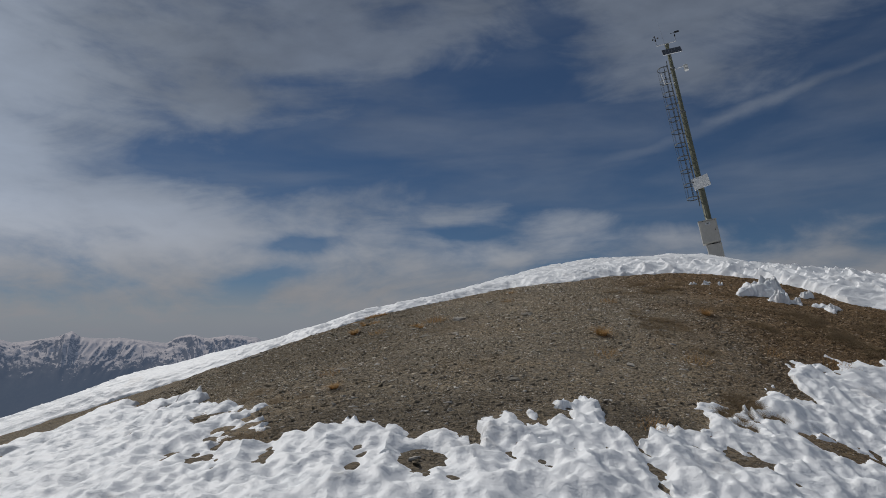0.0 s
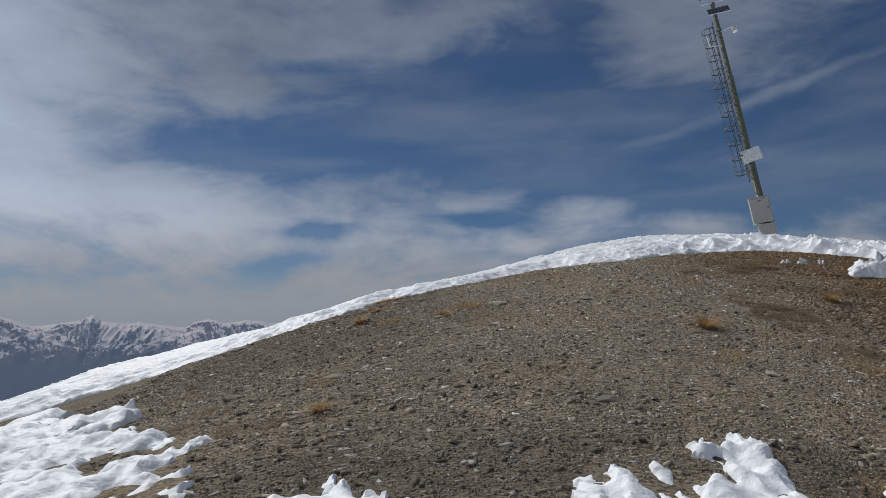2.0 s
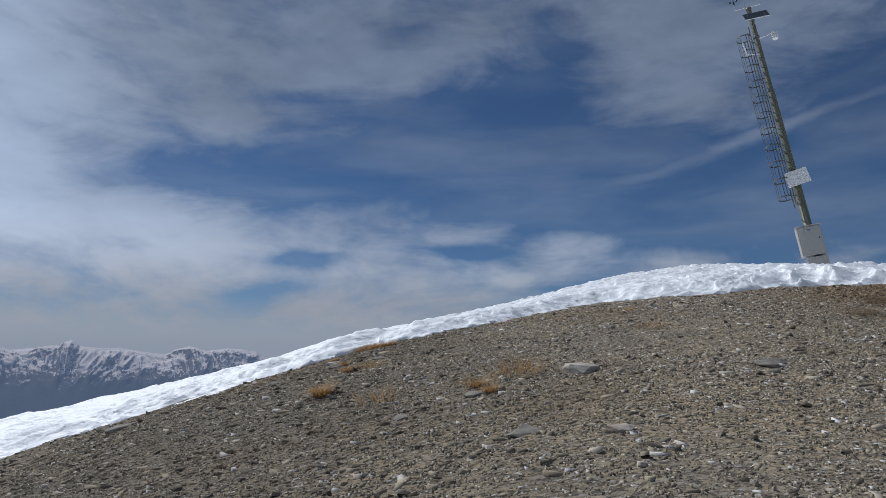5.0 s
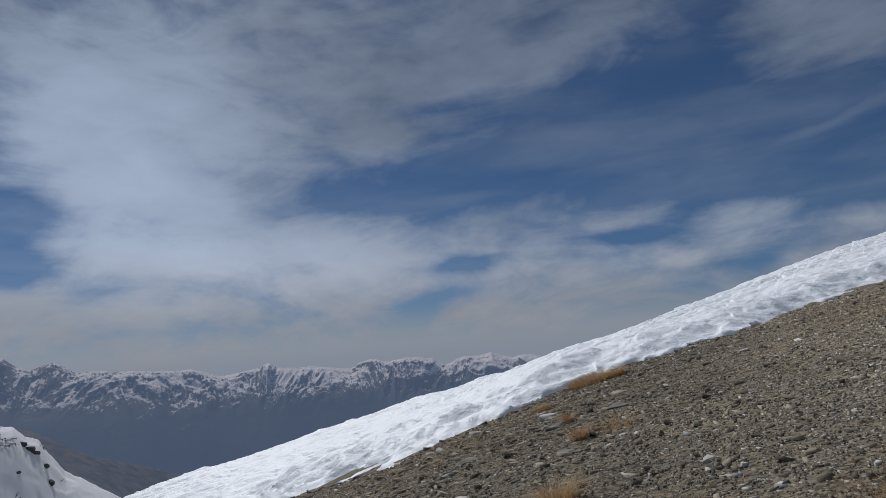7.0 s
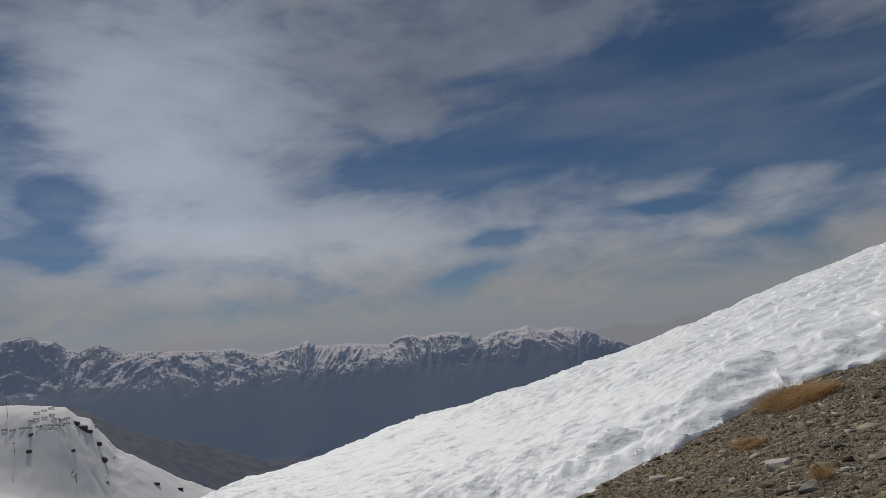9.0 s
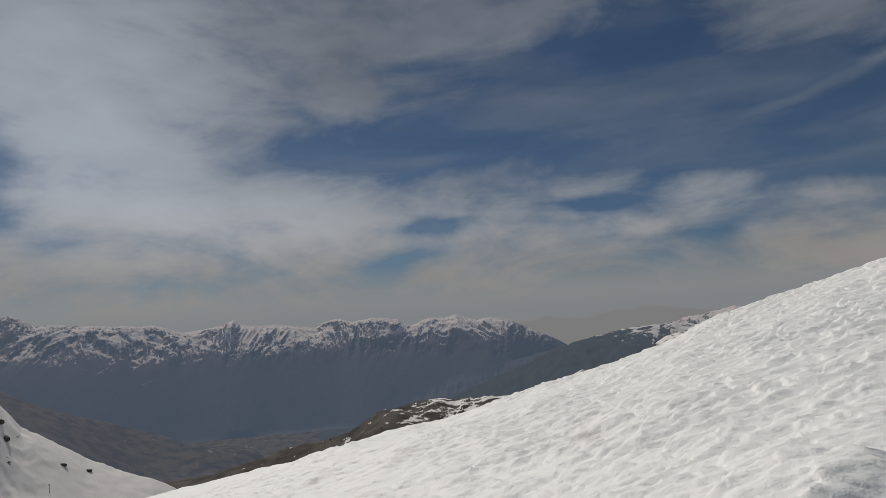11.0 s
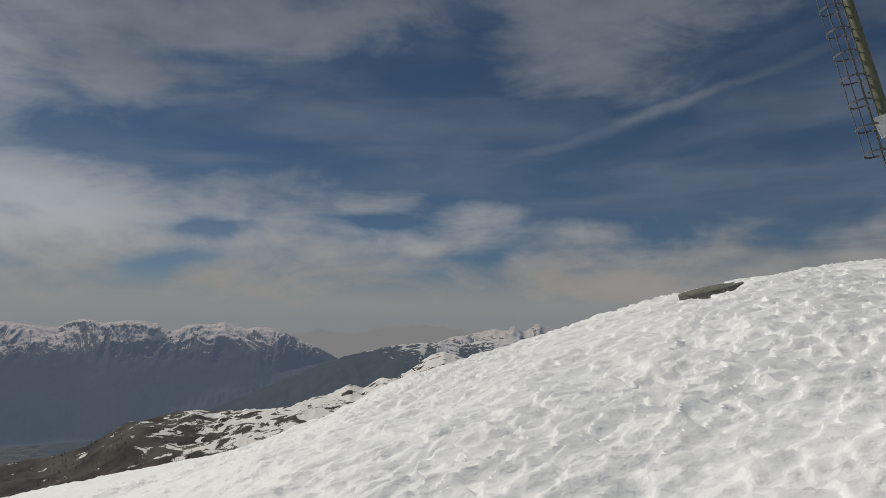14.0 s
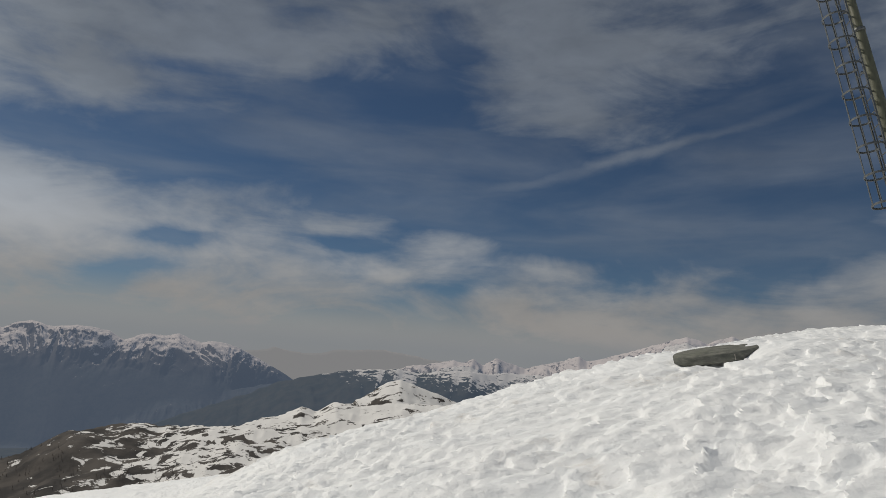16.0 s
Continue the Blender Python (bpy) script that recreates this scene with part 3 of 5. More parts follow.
def snow_relief(x, y):
    """Thin leaning leaves with jagged lips, as the sun carves them, over shallow hollows; lumpy where the snow ends."""
    jag = 0.06 * fractal(x / 0.3, y / 0.3, 3, 31, 0.7)
    jag2 = 0.09 * fractal(x / 0.3, y / 0.3, 3, 37, 0.7)
    c, s = math.cos(0.3), math.sin(0.3)
    u, v = c * y - s * x + jag, c * x + s * y + jag2
    strong = 0.8 + 0.45 * value_noise(x / 1.9, y / 1.9, 41)
    wide, small = plate(scales(u / 0.3, v / 0.4, 43, 0.09)), plate(scales(u / 0.13, v / 0.19, 47, 0.14))
    h = strong * (0.14 * wide + 0.055 * small) + 0.006 * fractal(x / 0.1, y / 0.1, 2, 53) - 0.04
    h = h + 0.06 * cups(x / 0.9, y / 0.8, 57) + 0.07 * fractal(x / 1.7, y / 1.7, 3, 59) - 0.03
    # by the lower edge the thaw has scooped the snow into lumps with sharp rims
    thaw = smooth(y, 10.5, 8.5)
    scoop = np.sqrt(cups(x / 0.4 + jag * 2, y / 0.55 + jag2 * 2, 58)) * 0.15 + np.sqrt(cups(x / 0.15 + jag * 3, y / 0.2 + jag2 * 3, 60)) * 0.07 - 0.12
    h = h * (1 - 0.6 * thaw) + thaw * (scoop + 0.1 * np.abs(fractal(x / 0.8, y / 0.9, 4, 62, 0.6)))
    for px, py, turn in FOOTPRINTS:
        a, b = math.cos(turn) * (x - px) + math.sin(turn) * (y - py), -math.sin(turn) * (x - px) + math.cos(turn) * (y - py)
        h = h - 0.1 * smooth(a * a / 0.06 + b * b / 0.014 + 4 * jag, 1.3, 0.3)
    spiky = np.exp(-(((x - 8.5) / 5.5) ** 2) - ((y - 16.5) / 4.0) ** 2)
    # the wind has hollowed the snow on one side of the table and banked it up on the other
    clear = np.exp(-(((x - 4.25) / 0.6) ** 2) - ((y - 26.1) / 0.7) ** 2)
    bank = np.exp(-(((x - 5.0) / 0.55) ** 2) - ((y - 25.95) / 0.5) ** 2)
    h = h * (1 - 0.7 * np.maximum(clear, bank)) - 0.2 * clear + 0.02 * bank
    return h + spiky * (0.26 * cups(x / 0.3, y / 0.27, 61) - 0.06)


FOOTPRINTS = [(1.3, 21.5, 1.0), (2.15, 22.5, 1.0), (0.3, 19.5, 1.0)]


def axis(*stretches):
    """Positions along one axis: (from, to, step) stretch by stretch."""
    return np.unique(np.round(np.concatenate([np.arange(a, b, step) for a, b, step in stretches]), 4))


def sheet(name, x, y, z, keep, mat):
    """A mesh from a grid of places; keep: which quads stay."""
    rows, cols = z.shape
    index = np.arange(rows * cols).reshape(rows, cols)
    quads = np.stack([index[:-1, :-1], index[:-1, 1:], index[1:, 1:], index[1:, :-1]], -1)[keep]
    used, flat = np.unique(quads, return_inverse=True)
    co = np.stack([x.ravel(), y.ravel(), z.ravel()], -1)[used]
    me = bpy.data.meshes.new(name)
    me.vertices.add(len(co))
    me.vertices.foreach_set("co", co.astype(np.float32).ravel())
    me.loops.add(len(quads) * 4)
    me.loops.foreach_set("vertex_index", flat.astype(np.int32).ravel())
    me.polygons.add(len(quads))
    me.polygons.foreach_set("loop_start", np.arange(0, len(quads) * 4, 4, dtype=np.int32))
    me.polygons.foreach_set("use_smooth", np.ones(len(quads), dtype=bool))
    me.update(calc_edges=True)
    me.materials.append(mat)
    return new(name, me)


def build_hill():
    gx = axis((-90, -14, 2.0), (-14, -6, 0.3), (-6, 5, 0.075), (5, 12, 0.14), (12, 24, 0.5), (24, 92, 2.0))
    gy = axis((-60, 2, 1.0), (2, 5, 0.2), (5, 17.5, 0.075), (17.5, 24, 0.5), (24, 110, 2.0))
    x, y = np.meshgrid(gx, gy)
    z = hill(x, y) + 0.035 * fractal(x / 1.1, y / 1.1, 4, 71) + 0.018 * fractal(x / 0.19, y / 0.19, 3, 73)
    z = z - 0.35 * smooth(snow_edge(x, y), 0.7, 1.8)
    keep = np.ones((len(gy) - 1, len(gx) - 1), bool)
    tagged(sheet("ground", x, y, z, keep, SOIL), "grey-brown shale ground of a bare summit dome", "ground", kind="structure")
    sx = axis((-90, -34, 1.5), (-34, -16, 0.3), (-16, -8, 0.14), (-8, -5, 0.06), (-5, -3.4, 0.032), (-3.4, 5.5, 0.021), (5.5, 13, 0.06), (13, 24, 0.3), (24, 92, 1.5))
    sy = axis((-60, -3, 1.5), (-3, 3.6, 0.2), (3.6, 4.4, 0.04), (4.4, 9.3, 0.022), (9.3, 13, 0.06), (13, 15, 0.03), (15, 22, 0.022), (22, 27, 0.032), (27, 36, 0.1), (36, 60, 0.25), (60, 75, 0.5), (75, 110, 1.5))
    x, y = np.meshgrid(sx, sy)
    inside = snow_edge(x, y)
    near = smooth(y, 11.0, 9.0)
    relief = snow_relief(x, y) * (1.1 - 0.15 * near) * smooth(inside, -0.02, 0.12 + 0.1 * near)
    lumps = np.exp(-np.maximum(inside, 0) / (0.3 + 0.4 * near)) * smooth(inside, -0.02, 0.2)
    relief = relief + lumps * (0.1 - 0.06 * near) * (cups(x / 0.34, y / 0.3, 65) + 0.4 * fractal(x / 0.2, y / 0.2, 3, 67) - 0.15)
    relief = relief * smooth(x, -34, -24) * smooth(x, 23, 12) * smooth(y, -8, -2) * smooth(y, 75, 58)
    relief = np.maximum(relief, -0.04 - 0.14 * smooth(inside, 0.0, 0.7) - 0.1 * smooth(y, 8.0, 11.0))
    z = hill(x, y) - 0.1 + (0.155 - 0.012 * near) * smooth(inside, -0.06, 0.08 + 0.12 * near) + (0.17 - 0.12 * near) * smooth(inside, 0.0, 0.75 - 0.05 * near) + relief
    lean = (0.55 - 0.35 * near) * relief
    x, y = x + lean * math.sin(radians(SUN_AZ)), y + lean * math.cos(radians(SUN_AZ))
    corner = np.maximum(np.maximum(inside[:-1, :-1], inside[1:, 1:]), np.maximum(inside[:-1, 1:], inside[1:, :-1]))
    snow = sheet("snow", x, y, z, corner > -0.12, SNOW)
    snow.data.set_sharp_from_angle(angle=radians(40))
    tagged(snow, "old white spring snow melted into thin jagged leaves", "snow", kind="structure")


build_hill()


# ---- the land round the hill, out to the far mountains ----
def skyline(az, *knots):
    """The elevation, in degrees, of a ridge at an azimuth, from (azimuth, elevation) pairs in order."""
    return np.interp(az, [a for a, _ in knots], [e for _, e in knots])


def crest(az, *peaks):
    """The elevation of a skyline made of peaks: azimuth, elevation, fall per degree on the one and on the other side."""
    best = np.full(az.shape, -30.0)
    for a, e, before, after in peaks:
        d = az - a
        best = np.maximum(best, e - np.where(d < 0, -d * before, d * after))
    return best


FAR_CREST = ((-62, 2.6), (-52, 3.0), (-49.5, 3.1), (-48.3, 3.35), (-47.7, 2.95), (-46.8, 2.9), (-45.9, 2.2), (-45.1, 1.95), (-43.6, 2.4), (-42.9, 2.0), (-42.2, 1.5), (-41.1, 1.65), (-39.8, 1.45), (-38.6, 1.4), (-36.6, 1.25), (-34.2, 1.2), (-33.2, 0.9), (-32.1, 0.5), (-30.6, 0.7), (-29.3, 0.95), (-28.4, 1.32), (-27.8, 0.87), (-26.4, 0.74), (-25.2, 0.78), (-23.3, 0.5), (-21.9, 0.33), (-21.1, 0.82), (-20.2, 1.02), (-19.2, 0.72), (-18.8, 0.68), (-17.3, 0.9), (-16.4, 0.85), (-15.1, 0.62), (-14.05, 0.05), (-13.2, 0.42), (-12.5, 0.66), (-11.2, 0.55), (-10.2, 0.82), (-9.5, 0.52), (-8.5, 0.2), (-7.7, 0.4), (-6.6, 0.3), (-5.6, 0.0), (-4.5, -0.5), (-2.5, -1.5), (2, -4))


def far_range(az, r):
    """The snow-capped range: a crest, and ribs that branch down towards the valley."""
    arc = np.radians(az) * 4400
    el = skyline(az, *FAR_CREST) + 0.05 * fractal(az / 0.42, az * 0, 5, 213, 0.6)
    at = 4330 + 70 * value_noise(az / 3.5, az * 0, 203)
    run = at - r
    d = np.maximum(run, 0.0)
    broad = skyline(az, (-62, 1.6), (-48, 1.7), (-42, 1.2), (-34, 0.7), (-22, 0.45), (-10, 0.3), (-6, -0.4), (2, -4))
    top, low = at * np.tan(np.radians(el)), at * np.tan(np.radians(broad))
    top = top + (low - top) * smooth(d, 60, 380)
    wu = arc + 90 * fractal(arc / 420, r / 520, 3, 221) + 0.35 * d * np.tanh(3 * value_noise(arc / 330, arc * 0 + 2.2, 223))
    wv = r + 120 * fractal(arc / 300, r / 400, 3, 225)
    ribs = fractal(wu / 210, wv / 480, 6, 227, 0.58, True)
    fine = fractal(wu / 52, wv / 130, 4, 231, 0.6, True)
    h = top - 0.36 * d - 0.00022 * d * d + 58 * ribs * smooth(d, 10, 170) * (0.06 + 0.94 * smooth(d, 520, 260)) + 18 * fine * smooth(d, 8, 80) * smooth(d, 480, 220)
    h = np.minimum(h, r * np.tan(np.radians(el)) - 0.03 * d)
    return np.where(run < 0, top + 0.6 * run, h)


def land(az, r):
    """Height of the wide land at an azimuth (degrees) and a distance (metres) from the summit."""
    x, y = r * np.sin(np.radians(az)), r * np.cos(np.radians(az))

    def ridge(el, at, front, back, rough, size, seed, spur=0.0, narrow=0.9, jitter=0.12, step=0.9, below=None):
        top = at * np.tan(np.radians(el)) + 2
        below = top if below is None else at * np.tan(np.radians(below))
        wander = at * (1 + 0.05 * value_noise(az / 6.0, az * 0 + seed, seed))
        run = r - wander
        fall = np.where(run < 0, -run * front, run * back)
        top = top + (below - top) * smooth(-run, 90, 420)
        away = smooth(np.abs(run), 0, 200)
        n = fractal(x / size, y / size, 6, seed, 0.55, True)
        bent = az + 1.0 * fractal(x / 380, y / 380, 4, seed + 31) + 0.0028 * run * np.tanh(4 * value_noise(az / 2.2, az * 0 + 3.3, seed + 9))
        gullies = spur * fractal(bent / narrow, r / 900, 5, seed + 50, 0.6, True) * (0.15 + 0.85 * away) * smooth(-run, 600, 150) if spur else 0.0
        top = top + at * np.radians(jitter) * fractal(az / step, az * 0, 6, seed + 13, 0.6) * np.exp(-((run / 130.0) ** 2))
        return top - fall + rough * n * (0.4 + 0.6 * away) + gullies

    base = -14 - 0.2 * r + 0.00001 * r * r
    base = np.where(r > 2600, np.minimum(base, -440), base) + 6 * fractal(x / 160, y / 160, 5, 81)
    base = np.maximum(base, -470 + 4 * fractal(x / 120, y / 120, 4, 83))
    west = skyline(az, (-70, 1.5), (-58, 0.6), (-47.1, -1.8), (-45.1, -2.3), (-41.9, -4.0), (-36.2, -6.35), (-32.6, -7.6), (-27, -8.8), (-22, -14))
    z = np.maximum(base, ridge(west, 2750, 0.2, 0.3, 6, 260, 93, 5, 2.2, 0.04))
    bowl = skyline(az, (-40, -18), (-36.5, -13.5), (-34.6, -11.4), (-33.6, -10.8), (-31.5, -9.9), (-25.4, -8.8), (-21.7, -8.25), (-19.6, -7.75), (-17.8, -6.65), (-16.8, -6.05), (-12.7, -5.85), (-10.8, -5.95), (-7, -5.45), (-4.4, -5.1), (-1.9, -4.8), (-0.4, -4.05), (0.8, -4.35), (2.5, -3.6), (4.4, -3.7), (8, -3.3), (30, -3.0), (60, -4.0))
    plain = skyline(az, (-40, -18), (-33, -11.0), (-25, -9.1), (-18, -7.5), (-12, -6.4), (-4, -5.6), (4, -4.9), (30, -4.4), (60, -5))
    z = np.maximum(z, ridge(bowl - 0.35, 1750, 0.07, 0.5, 17, 150, 95, below=plain) + 3 * fractal(x / 90, y / 90, 4, 96, 0.55))
    snowy = skyline(az, (-8, -18), (-2, -8), (2.5, -4.6), (5.3, -2.7), (6.6, -1.85), (7.5, -1.6), (8.3, -1.8), (9.9, -2.4), (12, -3.2), (18, -6), (26, -14))
    z = np.maximum(z, ridge(snowy - 0.15, 2150, 0.3, 0.4, 16, 150, 97, 0.0, 0.9, 0.15, 1.2))
    forest = skyline(az, (-22, -16), (-14, -7.8), (-10.9, -5.9), (-6.2, -4.0), (-2, -2.2), (0.6, -1.5), (2, -1.3), (3.7, -0.95), (7.2, -0.55), (8.9, -0.85), (10.9, -0.5), (20, -0.5), (45, -0.4))
    z = np.maximum(z, ridge(forest - 0.2, 2950, 0.28, 0.3, 12, 200, 99, 18, 1.6))
    east = crest(az, (9.0, -0.35, 0.3, 0.5), (11.8, 0.1, 0.2, 0.12), (13.3, 0.32, 0.35, 0.5), (15.3, 0.5, 0.55, 0.28), (16.7, 0.1, 0.3, 0.45), (21.2, 0.95, 0.9, 0.4), (22.0, 1.12, 0.3, 0.6), (29.0, 2.75, 1.3, 0.3), (30.3, 3.05, 0.3, 0.3), (33.6, 3.35, 0.4, 0.6), (40, 2.2, 0.3, 0.1))
    z = np.maximum(z, ridge(east, 3700, 0.3, 0.4, 16, 160, 101, 25))
    z = np.where(r > 3400, np.maximum(z, far_range(az, r)), z)
    remote = skyline(az, (-9, -0.6), (-4.3, -0.1), (-3.0, 0.22), (-1.7, 0.02), (-0.3, -0.1), (0.6, -0.02), (2.3, 0.4), (3.3, 0.4), (4.4, 0.53), (6.0, 0.6), (7.6, 0.42), (8.8, 0.3), (9.8, 0.0), (40, -0.3)) + 0.07 * fractal(az / 0.9, az * 0, 6, 109, 0.65)
    return np.where(r > 4805, 4900 * np.tan(np.radians(remote)) - 2.6 * np.abs(r - 4900) + 7 * fractal(az / 1.1, az * 0, 5, 111, 0.55), z)


def shoulder(az, r):
    """The snowy shoulder beyond a dip, falling towards the valley."""
    brink = 430 * np.tan(np.radians(skyline(az, (-75, 1.0), (-58, -0.2), (-50.1, -1.0), (-48.4, -1.2), (-47.3, -1.4), (-46.5, -2.2), (-45.7, -2.6), (-45.1, -3.6), (-44.0, -5.05), (-42, -6.25), (-40, -7.6), (-38, -8.6), (-35.5, -9.55), (-33.9, -10.5), (-32.7, -11.4), (-31, -14), (-30, -17)) - 0.35)) + 2
    x, y = r * np.sin(np.radians(az)), r * np.cos(np.radians(az))
    run = r - 430 * (1 + 0.02 * value_noise(az / 4.0, az * 0, 91))
    plain = 430 * np.tan(np.radians(skyline(az, (-75, 0.0), (-58, -1.2), (-33, -11.8), (-30, -15)))) + 2
    top = brink + (plain - brink) * smooth(-run, 10, 70)
    craggy = smooth(np.abs(az + 44.5), 3.0, 1.0)
    n = fractal(x / 30, y / 30, 4, 92) * 1.1 + craggy * fractal(x / 9, y / 9, 4, 94, 0.6, True) * 1.3 + 0.4 * fractal(x / 6, y / 6, 3, 98)
    return top - 0.5 - np.where(run < 0, -run * 0.24, run * 0.55) + n


def build_land():
    fine = np.arange(-58, 46.01, 0.14)
    round_about = np.concatenate([fine, np.arange(50, 302, 6.0), [302.0]])
    finest = np.concatenate([np.arange(-60, -2, 0.07), np.arange(-2, 46.01, 0.12)])
    west_turn = np.concatenate([round_about[round_about > 150] - 360, fine[fine < -21.9]])
    east_turn = round_about[(round_about > -22.1) & (round_about < 160)]
    middle = axis((2250, 3400, 24), (3400, 3401, 1))
    zones = [
        ("hillside", land, round_about, axis((70, 500, 14), (500, 2250, 22), (2250, 2251, 1)), HILLSIDE, "thawing brown hillside with snow patches and larches"),
        ("snow_shoulder", shoulder, np.arange(-75, -29.9, 0.12), axis((300, 360, 6), (360, 450, 1.5), (450, 560, 8)), SHOULDER, "snow-covered shoulder with dark rocks along its crest"),
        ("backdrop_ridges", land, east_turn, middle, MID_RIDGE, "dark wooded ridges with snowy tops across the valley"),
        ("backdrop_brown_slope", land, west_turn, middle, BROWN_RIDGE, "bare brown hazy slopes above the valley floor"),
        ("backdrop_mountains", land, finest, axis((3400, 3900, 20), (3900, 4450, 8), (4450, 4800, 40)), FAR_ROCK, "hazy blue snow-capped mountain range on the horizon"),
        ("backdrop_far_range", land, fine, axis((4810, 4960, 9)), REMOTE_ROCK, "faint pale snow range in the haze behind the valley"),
    ]
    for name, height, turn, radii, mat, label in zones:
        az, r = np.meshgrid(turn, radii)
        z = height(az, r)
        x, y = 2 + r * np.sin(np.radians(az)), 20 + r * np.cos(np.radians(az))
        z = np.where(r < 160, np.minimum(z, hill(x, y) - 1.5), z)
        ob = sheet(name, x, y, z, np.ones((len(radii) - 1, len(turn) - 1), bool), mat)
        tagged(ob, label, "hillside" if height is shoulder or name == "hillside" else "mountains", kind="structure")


build_land()


# ---- building helpers ----
def part(name, bm, mat, parent=None, label=""):
    me = bpy.data.meshes.new(name)
    bm.to_mesh(me)
    bm.free()
    me.materials.append(mat)
    ob = new(name, me)
    ob.parent = parent
    return tagged(ob, label)


def shade(bm, angle=35.0):
    for f in bm.faces:
        f.smooth = True
    for e in bm.edges:
        if len(e.link_faces) == 2 and e.calc_face_angle(0) > radians(angle):
            e.smooth = False
    return bm


def box(sx, sy, sz, at=(0, 0, 0), edge=0.008, bm=None):
    bm = bm or bmesh.new()
    made = bmesh.ops.create_cube(bm, size=1.0, matrix=Matrix.Translation(at) @ Matrix.Diagonal((sx, sy, sz, 1)))
    if edge:
        edges = list({e for v in made["verts"] for e in v.link_edges})
        bmesh.ops.bevel(bm, geom=edges, offset=edge, segments=2, affect="EDGES", profile=0.6)
    return bm


def tube(a, b, ra, rb=None, sides=12, bm=None):
    bm = bm or bmesh.new()
    a, b = Vector(a), Vector(b)
    turn = (b - a).to_track_quat("Z", "Y").to_matrix().to_4x4()
    bmesh.ops.create_cone(bm, cap_ends=True, segments=sides, radius1=ra, radius2=ra if rb is None else rb, depth=(b - a).length, matrix=Matrix.Translation((a + b) / 2) @ turn)
    return bm


def turned(profile, sides=32, bm=None):
    """A body of revolution round z from (radius, height) pairs."""
    bm = bm or bmesh.new()
    rings = [[bm.verts.new((r * math.cos(2 * math.pi * k / sides), r * math.sin(2 * math.pi * k / sides), z)) for k in range(sides)] for r, z in profile]
    for low, high in zip(rings, rings[1:]):
        for k in range(sides):
            bm.faces.new((low[k], low[(k + 1) % sides], high[(k + 1) % sides], high[k]))
    bm.faces.new(rings[0][::-1])
    bm.faces.new(rings[-1])
    return bm


def ring(radius, z, thick, at=(0, 0), start=0.0, end=360.0, flat=0.0, steps=28):
    """A bent flat bar or rod, a full hoop or part of one."""
    bm = bmesh.new()
    full = end - start >= 360
    rows = []
    for k in range(steps if full else steps + 1):
        a = radians(start + (end - start) * k / steps)
        c, s = math.cos(a), math.sin(a)
        tall = flat or thick
        rows.append([bm.verts.new((at[0] + (radius + i * thick / 2) * c, at[1] + (radius + i * thick / 2) * s, z + j * tall / 2)) for i, j in ((-1, -1), (1, -1), (1, 1), (-1, 1))])
    pairs = list(zip(rows, rows[1:])) + ([(rows[-1], rows[0])] if full else [])
    for p, q in pairs:
        for k in range(4):
            bm.faces.new((p[k], p[(k + 1) % 4], q[(k + 1) % 4], q[k]))
    if not full:
        bm.faces.new(rows[0][::-1])
        bm.faces.new(rows[-1])
    bmesh.ops.recalc_face_normals(bm, faces=bm.faces)
    return bm


def empty(name, m, label, category, group=""):
    ob = new(name)
    ob.matrix_world = m
    return tagged(ob, label, category, group)


